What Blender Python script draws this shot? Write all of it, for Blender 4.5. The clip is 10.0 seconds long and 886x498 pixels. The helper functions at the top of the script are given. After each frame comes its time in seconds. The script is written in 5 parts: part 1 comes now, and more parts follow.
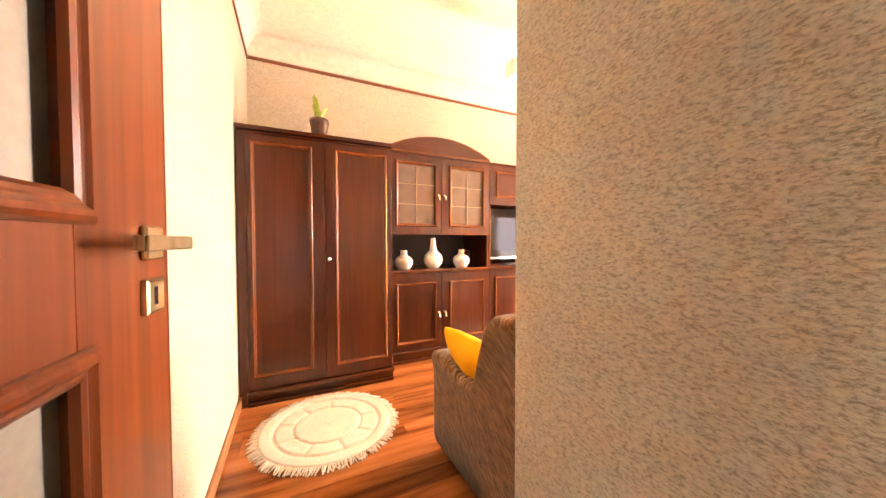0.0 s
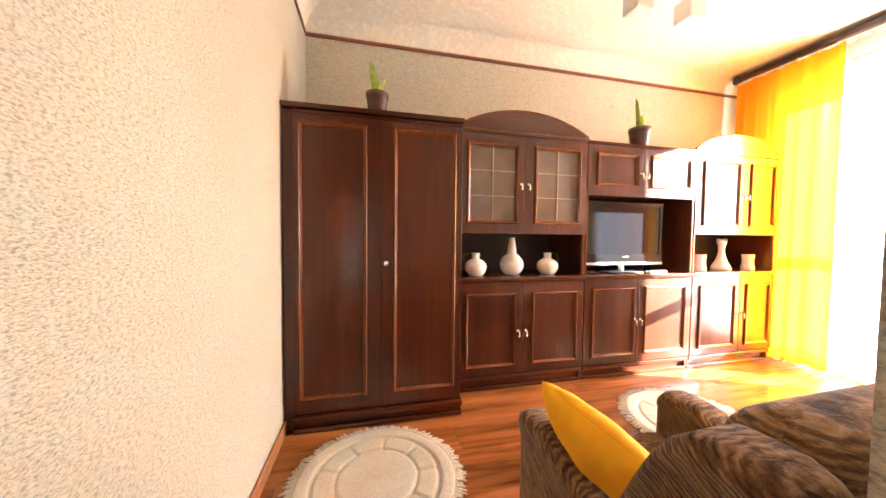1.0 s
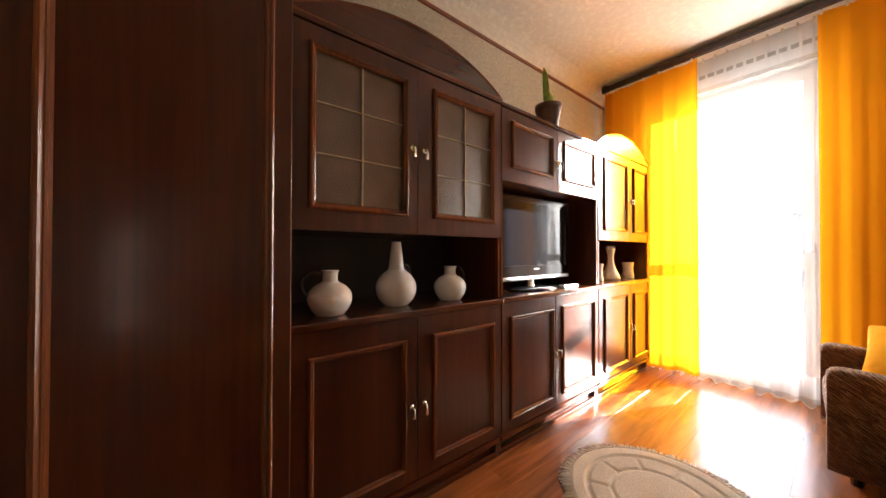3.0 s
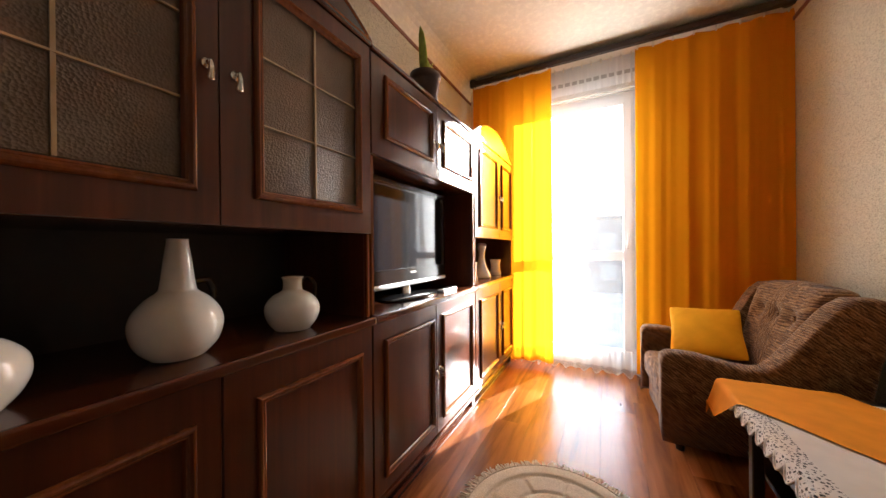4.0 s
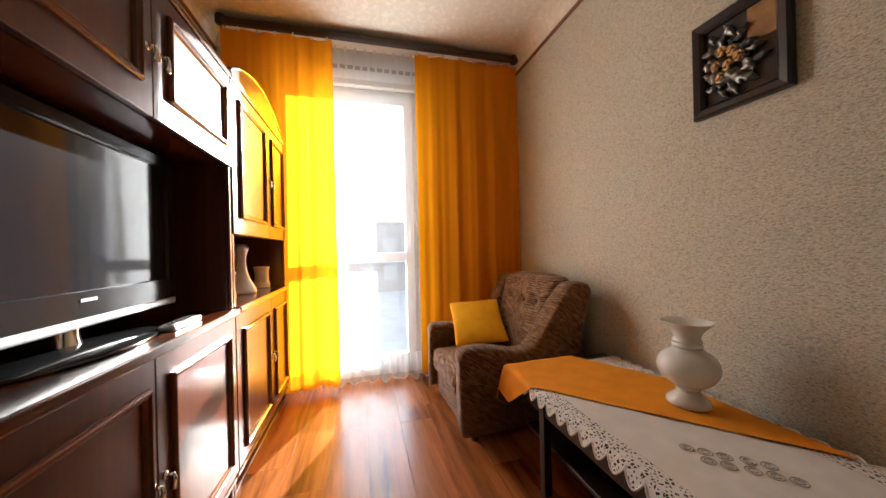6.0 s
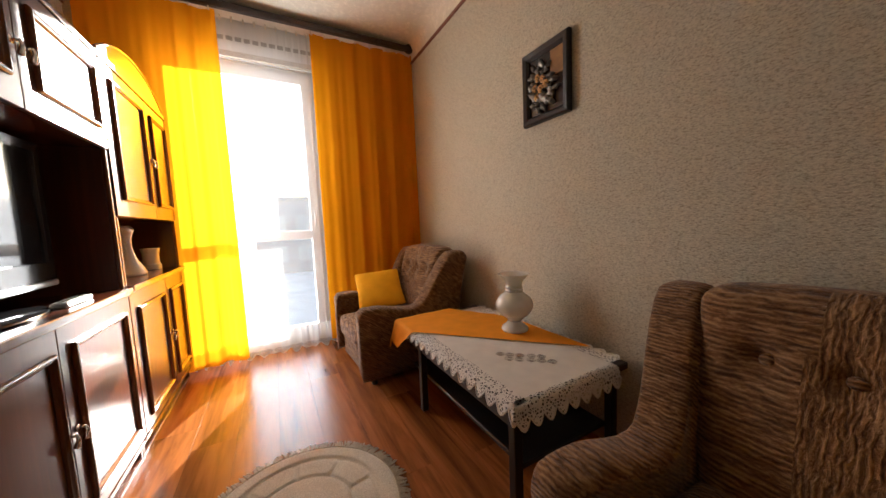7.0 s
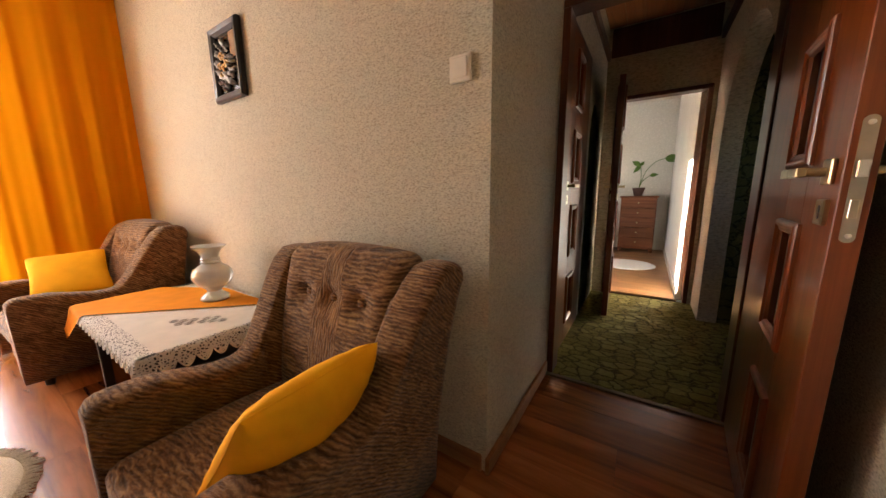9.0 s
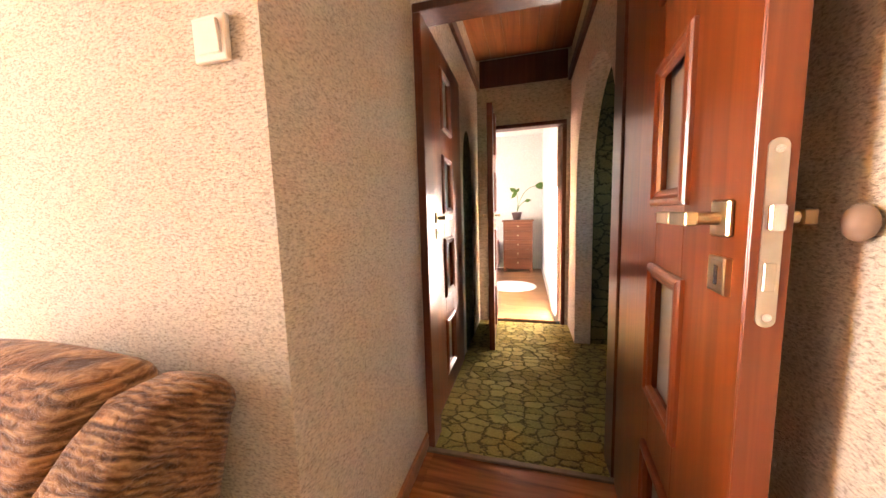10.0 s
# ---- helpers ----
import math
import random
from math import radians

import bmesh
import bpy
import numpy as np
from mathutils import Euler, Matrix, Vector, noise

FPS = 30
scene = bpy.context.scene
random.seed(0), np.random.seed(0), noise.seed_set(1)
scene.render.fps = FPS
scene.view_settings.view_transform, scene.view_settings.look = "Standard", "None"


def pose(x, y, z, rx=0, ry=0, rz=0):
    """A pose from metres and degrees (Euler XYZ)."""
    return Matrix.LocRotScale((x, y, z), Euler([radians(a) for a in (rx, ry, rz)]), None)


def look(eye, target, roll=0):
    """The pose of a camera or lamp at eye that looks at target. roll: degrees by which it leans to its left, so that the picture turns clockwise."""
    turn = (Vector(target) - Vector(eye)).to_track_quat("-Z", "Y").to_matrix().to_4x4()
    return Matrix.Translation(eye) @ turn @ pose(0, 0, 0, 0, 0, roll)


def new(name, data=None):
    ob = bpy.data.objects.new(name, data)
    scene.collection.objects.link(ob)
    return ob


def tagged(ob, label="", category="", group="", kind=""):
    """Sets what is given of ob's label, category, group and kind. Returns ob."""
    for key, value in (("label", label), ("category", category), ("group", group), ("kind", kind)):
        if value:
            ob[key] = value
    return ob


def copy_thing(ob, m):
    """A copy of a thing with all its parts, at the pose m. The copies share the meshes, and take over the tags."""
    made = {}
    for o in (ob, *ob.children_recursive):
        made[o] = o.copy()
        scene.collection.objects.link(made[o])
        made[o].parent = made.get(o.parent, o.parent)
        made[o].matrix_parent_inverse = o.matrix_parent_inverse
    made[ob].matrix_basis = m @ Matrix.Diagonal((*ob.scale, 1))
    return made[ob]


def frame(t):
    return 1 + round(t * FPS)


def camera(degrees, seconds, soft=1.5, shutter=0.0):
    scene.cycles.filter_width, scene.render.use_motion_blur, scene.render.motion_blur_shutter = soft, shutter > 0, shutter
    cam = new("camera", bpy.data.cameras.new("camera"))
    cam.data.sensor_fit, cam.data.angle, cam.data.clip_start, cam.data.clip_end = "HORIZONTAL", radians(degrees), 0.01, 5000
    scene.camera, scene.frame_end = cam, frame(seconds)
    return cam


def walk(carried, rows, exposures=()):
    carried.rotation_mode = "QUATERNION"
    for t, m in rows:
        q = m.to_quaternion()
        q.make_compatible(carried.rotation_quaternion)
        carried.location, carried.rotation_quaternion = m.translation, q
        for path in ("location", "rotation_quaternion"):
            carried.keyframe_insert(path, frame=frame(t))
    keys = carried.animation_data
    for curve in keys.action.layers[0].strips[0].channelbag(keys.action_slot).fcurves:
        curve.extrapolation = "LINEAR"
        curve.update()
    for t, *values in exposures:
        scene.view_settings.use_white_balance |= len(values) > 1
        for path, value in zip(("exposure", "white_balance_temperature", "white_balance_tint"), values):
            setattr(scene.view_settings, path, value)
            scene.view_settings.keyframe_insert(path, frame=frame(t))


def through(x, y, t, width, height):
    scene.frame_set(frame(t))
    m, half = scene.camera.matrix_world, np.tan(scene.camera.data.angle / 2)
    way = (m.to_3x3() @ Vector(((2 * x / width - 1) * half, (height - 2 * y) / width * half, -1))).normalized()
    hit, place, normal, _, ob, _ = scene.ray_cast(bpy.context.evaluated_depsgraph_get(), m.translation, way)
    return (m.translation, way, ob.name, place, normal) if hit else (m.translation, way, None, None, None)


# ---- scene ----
cam = camera(109.4, 10.0)
PATH = [
    (0, (0.302, 0.472, 1.069), (1.167, 2.275, 1.018), -0.1),
    (0.5, (0.343, 0.691, 1.075), (0.958, 2.593, 1.027), 0.4),
    (1, (0.439, 0.975, 1.1), (0.898, 2.92, 1.021), 0.6),
    (1.5, (0.533, 1.274, 1.096), (0.97, 3.224, 1.014), 0.7),
    (2, (0.622, 1.522, 1.092), (1.198, 3.436, 1.039), 0.7),
    (2.2, (0.659, 1.616, 1.083), (1.349, 3.493, 1.045), 0.5),
    (3.3, (0.876, 2.052, 1.049), (2.306, 3.45, 1.062), -0.1),
    (3.5, (0.938, 2.117, 1.064), (2.488, 3.38, 1.059), -0.2),
    (4, (1.119, 2.262, 1.07), (2.894, 3.183, 1.065), -0.5),
    (4.5, (1.289, 2.381, 1.083), (3.199, 2.973, 1.073), -0.6),
    (5, (1.446, 2.449, 1.079), (3.43, 2.703, 1.064), -1.0),
    (5.5, (1.555, 2.467, 1.06), (3.55, 2.33, 1.052), -1.2),
    (6, (1.527, 2.493, 1.054), (3.464, 1.997, 1.052), -1.4),
    (7.5, (0.894, 2.368, 1.053), (2.56, 1.291, 0.794), -2.5),
    (8, (0.65, 2.288, 1.032), (2.221, 1.088, 0.727), -2.3),
    (8.5, (0.487, 2.194, 1.036), (1.879, 0.797, 0.701), -1.8),
    (9, (0.411, 2.069, 1.034), (1.481, 0.416, 0.683), -0.7),
    (9.5, (0.4, 1.872, 1.065), (1.149, 0.044, 0.754), -0.9),
    (10, (0.375, 1.632, 1.084), (0.892, -0.287, 0.865), -1.7),
]
EXPOSURES = [(0, 6.5, 7200, 22), (0.5, 6.35, 6400, 14), (1, 5.6, 5950, 10), (1.5, 4.93, 6250, 11), (2, 4.72, 6350, 11), (2.2, 4.5, 6300, 11), (3.5, 3.42, 6100, 9), (4.5, 3.25, 6000, 9), (6, 3.0, 6000, 8), (7.5, 2.92, 6300, 10), (8.4, 3.17, 6500, 11), (9, 4.2, 6500, 11), (9.5, 5.55, 6650, 17), (10, 6.12, 6700, 25)]
walk(cam, [(t, look(eye, target, roll)) for t, eye, target, roll in PATH], EXPOSURES)

# ---- light ----
world = bpy.data.worlds.new("sky")
scene.world = world
world.use_nodes = True
wt = world.node_tree
sky = wt.nodes.new("ShaderNodeTexSky")
sky.sky_type = "NISHITA"
sky.sun_disc = False
sky.sun_elevation = radians(16.5)
sky.sun_rotation = radians(113)
wt.nodes["Background"].inputs["Strength"].default_value = 0.075
wt.links.new(sky.outputs["Color"], wt.nodes["Background"].inputs["Color"])

SUN_WAY = Vector((-0.92, 0.386, -0.30)).normalized()
sun = new("sun", bpy.data.lights.new("sun", "SUN"))
sun.data.energy, sun.data.angle, sun.data.color = 4.6, radians(0.6), (1.0, 0.93, 0.82)
sun.matrix_world = look(tuple(-20 * SUN_WAY), (0, 0, 0))


def window_light(name, eye, target, w, h, energy, color):
    ob = new(name, bpy.data.lights.new(name, "AREA"))
    ob.data.shape, ob.data.size, ob.data.size_y = "RECTANGLE", w, h
    ob.data.energy, ob.data.color = energy, color
    ob.matrix_world = look(eye, target)
    return ob


window_light("window_daylight", (4.42, 2.55, 1.25), (0, 2.4, 0.9), 0.86, 2.1, 5.75, (1.0, 0.97, 0.94))
window_light("bedroom_daylight", (2.55, -2.8, 1.5), (0, -3.4, 0.9), 0.45, 1.3, 0.38, (1.0, 0.97, 0.93))

# ---- materials ----


def material(name, rough=0.6, metal=0.0, spec=0.5):
    m = bpy.data.materials.new(name)
    m.use_nodes = True
    b = m.node_tree.nodes["Principled BSDF"]
    b.inputs["Roughness"].default_value = rough
    b.inputs["Metallic"].default_value = metal
    b.inputs["Specular IOR Level"].default_value = spec
    return m, m.node_tree, b


def node(nt, kind, **values):
    n = nt.nodes.new(kind)
    for k, v in values.items():
        n.inputs[k.replace("_", " ")].default_value = v
    return n


def coords(nt, scale=(1, 1, 1), jitter=False):
    tc = nt.nodes.new("ShaderNodeTexCoord")
    mp = nt.nodes.new("ShaderNodeMapping")
    mp.inputs["Scale"].default_value = scale
    nt.links.new(tc.outputs["Object"], mp.inputs["Vector"])
    if jitter:
        info = nt.nodes.new("ShaderNodeObjectInfo")
        mul = nt.nodes.new("ShaderNodeVectorMath")
        mul.operation = "SCALE"
        mul.inputs[0].default_value = (37.0, 11.0, 23.0)
        nt.links.new(info.outputs["Random"], mul.inputs["Scale"])
        nt.links.new(mul.outputs[0], mp.inputs["Location"])
    return mp.outputs["Vector"]


def ramp(nt, source, stops):
    r = nt.nodes.new("ShaderNodeValToRGB")
    while len(r.color_ramp.elements) < len(stops):
        r.color_ramp.elements.new(0.5)
    for e, (p, c) in zip(r.color_ramp.elements, stops):
        e.position, e.color = p, (*c, 1)
    nt.links.new(source, r.inputs["Fac"])
    return r.outputs["Color"]


def mixed(nt, fac, a, b, mode="MIX"):
    m = nt.nodes.new("ShaderNodeMix")
    m.data_type, m.blend_type = "RGBA", mode
    for socket, value in ((m.inputs[0], fac), (m.inputs[6], a), (m.inputs[7], b)):
        if hasattr(value, "links"):
            nt.links.new(value, socket)
        else:
            socket.default_value = (*value, 1) if isinstance(value, tuple) else value
    return m.outputs[2]


def bump(nt, b, height, strength, distance=0.002):
    n = node(nt, "ShaderNodeBump", Strength=strength, Distance=distance)
    nt.links.new(height, n.inputs["Height"])
    nt.links.new(n.outputs["Normal"], b.inputs["Normal"])


def wood(name, dark, mid, light, rough, along="z", grain=40.0, jitter=False, coat=0.0, relief=0.08):
    m, nt, b = material(name, rough)
    s = {"x": (1.2, grain, grain), "y": (grain, 1.2, grain), "z": (grain, grain, 1.2)}[along]
    v = coords(nt, s, jitter)
    n1 = node(nt, "ShaderNodeTexNoise", Scale=1.0, Detail=6.0, Roughness=0.6, Distortion=0.6)
    nt.links.new(v, n1.inputs["Vector"])
    big = {"x": (0.6, 4, 4), "y": (4, 0.6, 4), "z": (4, 4, 0.6)}[along]
    n2 = node(nt, "ShaderNodeTexNoise", Scale=1.0, Detail=3.0, Roughness=0.5)
    nt.links.new(coords(nt, big, jitter), n2.inputs["Vector"])
    c = ramp(nt, n1.outputs["Fac"], [(0.3, dark), (0.52, mid), (0.75, light)])
    c2 = ramp(nt, n2.outputs["Fac"], [(0.3, (0.6, 0.6, 0.6)), (0.7, (1.15, 1.15, 1.15))])
    nt.links.new(mixed(nt, 1.0, c, c2, "MULTIPLY"), b.inputs["Base Color"])
    r = ramp(nt, n2.outputs["Fac"], [(0.25, (rough * 0.94,) * 3), (0.75, (min(1, rough * 1.08),) * 3)])
    nt.links.new(r, b.inputs["Roughness"])
    b.inputs["Coat Weight"].default_value = coat
    b.inputs["Specular IOR Level"].default_value = 0.35
    b.inputs["Coat Roughness"].default_value = 0.14
    bump(nt, b, n1.outputs["Fac"], relief, 0.001)
    return m


def plaster(name, base, fleck, scale, amount, relief, rough=0.85, dist=0.003):
    m, nt, b = material(name, rough, spec=0.25)
    n1 = node(nt, "ShaderNodeTexNoise", Scale=1.0, Detail=4.0, Roughness=0.65, Distortion=0.4)
    nt.links.new(coords(nt, scale), n1.inputs["Vector"])
    n2 = node(nt, "ShaderNodeTexNoise", Scale=1.3, Detail=2.0)
    nt.links.new(coords(nt), n2.inputs["Vector"])
    c = ramp(nt, n1.outputs["Fac"], [(0.5 - amount, fleck), (0.5, base), (0.5 + amount, tuple(min(1, k * 1.18) for k in base))])
    w = ramp(nt, n2.outputs["Fac"], [(0.3, (0.92, 0.91, 0.9)), (0.7, (1.0, 1.0, 1.0))])
    nt.links.new(mixed(nt, 1.0, c, w, "MULTIPLY"), b.inputs["Base Color"])
    bump(nt, b, n1.outputs["Fac"], relief, dist)
    return m


def plain(name, color, rough=0.5, metal=0.0, var=0.12, scale=30.0, relief=0.05, spec=0.5):
    m, nt, b = material(name, rough, metal, spec)
    n1 = node(nt, "ShaderNodeTexNoise", Scale=scale, Detail=4.0)
    nt.links.new(coords(nt), n1.inputs["Vector"])
    lo = tuple(k * (1 - var) for k in color)
    hi = tuple(min(1, k * (1 + var)) for k in color)
    nt.links.new(ramp(nt, n1.outputs["Fac"], [(0.3, lo), (0.7, hi)]), b.inputs["Base Color"])
    if relief:
        bump(nt, b, n1.outputs["Fac"], relief, 0.001)
    return m


def fabric(name, color, through, weave=700.0):
    """Cloth: diffuse and translucent, with a share of bare holes."""
    m, nt, b = material(name, 0.9, spec=0.1)
    n1 = node(nt, "ShaderNodeTexNoise", Scale=1.0, Detail=3.0)
    nt.links.new(coords(nt, (weave, weave, weave * 0.12)), n1.inputs["Vector"])
    n2 = node(nt, "ShaderNodeTexNoise", Scale=2.0, Detail=2.0)
    nt.links.new(coords(nt), n2.inputs["Vector"])
    lo = tuple(k * 0.86 for k in color)
    c = mixed(nt, n2.outputs["Fac"], lo, color)
    nt.links.new(c, b.inputs["Base Color"])
    bump(nt, b, n1.outputs["Fac"], 0.15, 0.0006)
    out = nt.nodes["Material Output"]
    tr = nt.nodes.new("ShaderNodeBsdfTranslucent")
    nt.links.new(c, tr.inputs["Color"])
    mix = nt.nodes.new("ShaderNodeMixShader")
    mix.inputs[0].default_value = 0.5
    nt.links.new(b.outputs[0], mix.inputs[1])
    nt.links.new(tr.outputs[0], mix.inputs[2])
    hole = nt.nodes.new("ShaderNodeBsdfTransparent")
    nt.links.new(c, hole.inputs["Color"])
    mix2 = nt.nodes.new("ShaderNodeMixShader")
    mix2.inputs[0].default_value = through
    nt.links.new(mix.outputs[0], mix2.inputs[1])
    nt.links.new(hole.outputs[0], mix2.inputs[2])
    nt.links.new(mix2.outputs[0], out.inputs["Surface"])
    return m


def glass(name, color, rough, alpha):
    m, nt, b = material(name, rough)
    b.inputs["Base Color"].default_value = (*color, 1)
    b.inputs["Alpha"].default_value = alpha
    return m


WALL = plaster("textured_wallpaper", (0.645, 0.60, 0.478), (0.385, 0.34, 0.248), (105, 105, 250), 0.15, 1.0, dist=0.006)
HALLWALL = plaster("hall_plaster", (0.62, 0.54, 0.42), (0.42, 0.34, 0.24), (40, 40, 95), 0.16, 0.9, dist=0.006)
CEIL = plaster("ceiling_plaster", (0.83, 0.78, 0.67), (0.785, 0.73, 0.62), (26, 26, 26), 0.22, 0.28, dist=0.006)
WHITEWALL = plaster("white_paint", (0.82, 0.79, 0.74), (0.76, 0.73, 0.68), (40, 40, 40), 0.2, 0.1)
DARKWOOD = wood("dark_mahogany", (0.062, 0.0134, 0.0038), (0.082, 0.0182, 0.0051), (0.110, 0.0262, 0.0075), 0.3, "z", 45, coat=0.3, relief=0.05)
DARKWOOD_X = wood("dark_mahogany_level", (0.062, 0.0134, 0.0038), (0.082, 0.0182, 0.0051), (0.110, 0.0262, 0.0075), 0.2, "x", 45, coat=0.5, relief=0.05)
# paler than the doors' mahogany: light caught on the moulding edges, put into the colour
MOULD = wood("mahogany_moulding", (0.125, 0.033, 0.009), (0.165, 0.046, 0.0125), (0.215, 0.066, 0.019), 0.22, "z", 60, coat=0.3, relief=0.04)
BARS = plain("pale_glazing_bar", (0.42, 0.29, 0.16), 0.4)
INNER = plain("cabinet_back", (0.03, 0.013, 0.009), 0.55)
DOORWOOD = wood("cherry_door", (0.155, 0.036, 0.0075), (0.22, 0.053, 0.011), (0.29, 0.08, 0.018), 0.35, "z", 35, coat=0.3, relief=0.03)
DOORMOULD = wood("cherry_moulding", (0.16, 0.038, 0.011), (0.22, 0.055, 0.015), (0.29, 0.084, 0.024), 0.3, "z", 50, coat=0.35, relief=0.03)
FRAMEWOOD = wood("cherry_frame", (0.09, 0.026, 0.011), (0.13, 0.038, 0.016), (0.17, 0.055, 0.022), 0.33, "z", 40, coat=0.3, relief=0.03)
HALLCEIL = wood("hall_panel", (0.22, 0.066, 0.018), (0.32, 0.098, 0.027), (0.42, 0.14, 0.042), 0.35, "y", 25)
FLOORWOOD = wood("laminate", (0.11, 0.030, 0.008), (0.34, 0.112, 0.029), (0.48, 0.18, 0.052), 0.25, "x", 15, jitter=True, coat=0.1, relief=0.04)
FLOORWOOD.node_tree.nodes["Principled BSDF"].inputs["Specular IOR Level"].default_value = 0.42
BASEWOOD = wood("baseboard_wood", (0.25, 0.1, 0.035), (0.36, 0.16, 0.06), (0.45, 0.21, 0.08), 0.4, "x", 30)
TRIMWOOD = plain("picture_rail_wood", (0.2, 0.06, 0.025), 0.45)
RAILWOOD = plain("curtain_rail_dark", (0.035, 0.018, 0.012), 0.45)
YELLOW = fabric("yellow_curtain_cloth", (0.98, 0.375, 0.006), 0.14)
SHEER = fabric("white_voile", (0.94, 0.94, 0.94), 0.81)
PILLOW = plain("yellow_cotton", (0.97, 0.46, 0.010), 0.85, var=0.1, scale=9, relief=0.1, spec=0.2)
RUNNER = plain("orange_cotton", (0.76, 0.28, 0.014), 0.85, var=0.08, scale=12, relief=0.1, spec=0.2)
LINEN = plain("white_linen", (0.72, 0.69, 0.63), 0.9, var=0.06, scale=14, relief=0.15, spec=0.2)
PORCELAIN = plain("white_porcelain", (0.78, 0.75, 0.70), 0.08, var=0.03, relief=0.0)
DARKGLAZE = plain("dark_glaze", (0.03, 0.022, 0.02), 0.25, var=0.1, relief=0.0)
OPAL = plain("opal_glass", (0.86, 0.84, 0.77), 0.12, var=0.03, relief=0.0)
OPAL.node_tree.nodes["Principled BSDF"].inputs["Subsurface Weight"].default_value = 0.3
OPAL.node_tree.nodes["Principled BSDF"].inputs["Transmission Weight"].default_value = 0.3
OPAL.node_tree.nodes["Principled BSDF"].inputs["Subsurface Radius"].default_value = (0.03, 0.03, 0.025)
BRASS = plain("aged_brass", (0.62, 0.5, 0.3), 0.3, 1.0, 0.15)
STEEL = plain("brushed_steel", (0.62, 0.58, 0.5), 0.32, 1.0, 0.1)
CHROME = plain("chrome", (0.85, 0.83, 0.8), 0.12, 1.0, 0.03, relief=0.0)
BLACKPLASTIC = plain("black_gloss_plastic", (0.012, 0.012, 0.013), 0.12, var=0.05, relief=0.0)
SCREEN = plain("tv_screen", (0.010, 0.011, 0.014), 0.07, var=0.03, relief=0.0)
SILVER = plain("silver_plastic", (0.55, 0.56, 0.57), 0.28, 0.6, 0.03, relief=0.0)
WHITEPLASTIC = plain("cream_plastic", (0.74, 0.68, 0.58), 0.35, var=0.03, relief=0.0)
PVC = plain("white_pvc", (0.85, 0.86, 0.87), 0.3, var=0.02, relief=0.0)
BLACKWOOD = plain("black_lacquer", (0.014, 0.010, 0.009), 0.35)
POT = plain("brown_ceramic", (0.07, 0.03, 0.02), 0.4, var=0.2)
SOIL = plain("soil", (0.03, 0.02, 0.013), 0.95, var=0.4, scale=120, relief=0.5)
LEAF = plain("leaf_green", (0.36, 0.48, 0.08), 0.45, var=0.35, scale=25)
WINDOWGLASS = glass("window_glass", (1, 1, 1), 0.02, 0.06)
FROST = plain("frosted_glass", (0.30, 0.29, 0.25), 0.35, var=0.06, scale=80)
SILVERLEAF = plain("pewter_leaf", (0.2, 0.19, 0.175), 0.34, 0.8, 0.25, scale=60)
ROSEGOLD = plain("gilt_rose", (0.55, 0.33, 0.13), 0.38, 0.4, 0.25, scale=60)
LEATHER = plain("brown_hide", (0.28, 0.14, 0.04), 0.6, var=0.3, scale=18, relief=0.3)
WOODBALL = plain("beech_ball", (0.3, 0.22, 0.155), 0.5)


def rug_cloth():
    m, nt, b = material("cream_tufted_wool", 0.95, spec=0.1)
    n1 = node(nt, "ShaderNodeTexNoise", Scale=260.0, Detail=3.0)
    nt.links.new(coords(nt), n1.inputs["Vector"])
    n2 = node(nt, "ShaderNodeTexNoise", Scale=8.0, Detail=2.0)
    nt.links.new(coords(nt), n2.inputs["Vector"])
    c = ramp(nt, n1.outputs["Fac"], [(0.3, (0.5, 0.43, 0.33)), (0.65, (0.74, 0.67, 0.55))])
    w = ramp(nt, n2.outputs["Fac"], [(0.3, (0.9, 0.89, 0.87)), (0.7, (1, 1, 1))])
    nt.links.new(mixed(nt, 1.0, c, w, "MULTIPLY"), b.inputs["Base Color"])
    bump(nt, b, n1.outputs["Fac"], 0.7, 0.003)
    return m


def chair_cloth(name, turn, scale=31.0, wobble=3.0):
    """Brown chenille with wavy light ribs; turn tilts the ribs about the chair's cross axis."""
    m, nt, b = material(name, 0.95, spec=0.12)
    v = coords(nt)
    v.node.inputs["Rotation"].default_value = turn
    wave = nt.nodes.new("ShaderNodeTexWave")
    wave.bands_direction = "Z"
    for k, x in (("Scale", scale), ("Distortion", wobble), ("Detail", 3.0), ("Detail Scale", 0.75), ("Detail Roughness", 0.65)):
        wave.inputs[k].default_value = x
    nt.links.new(v, wave.inputs["Vector"])
    n1 = node(nt, "ShaderNodeTexNoise", Scale=1.0, Detail=4.0, Roughness=0.65, Distortion=0.8)
    streak = nt.nodes.new("ShaderNodeMapping")
    streak.inputs["Scale"].default_value = (20, 20, 85)
    nt.links.new(v, streak.inputs["Vector"])
    nt.links.new(streak.outputs["Vector"], n1.inputs["Vector"])
    n2 = node(nt, "ShaderNodeTexNoise", Scale=420.0, Detail=2.0)
    nt.links.new(coords(nt), n2.inputs["Vector"])
    thread = ramp(nt, n1.outputs["Fac"], [(0.3, (0, 0, 0)), (0.7, (1, 1, 1))])
    h = mixed(nt, 0.7, wave.outputs["Color"], thread)
    h = mixed(nt, 0.25, h, n2.outputs["Color"])
    c = ramp(nt, h, [(0.24, (0.062, 0.029, 0.0125)), (0.48, (0.18, 0.092, 0.042)), (0.78, (0.41, 0.245, 0.116))])
    nt.links.new(c, b.inputs["Base Color"])
    b.inputs["Sheen Weight"].default_value = 0.25
    b.inputs["Sheen Roughness"].default_value = 0.4
    bump(nt, b, h, 0.9, 0.008)
    return m


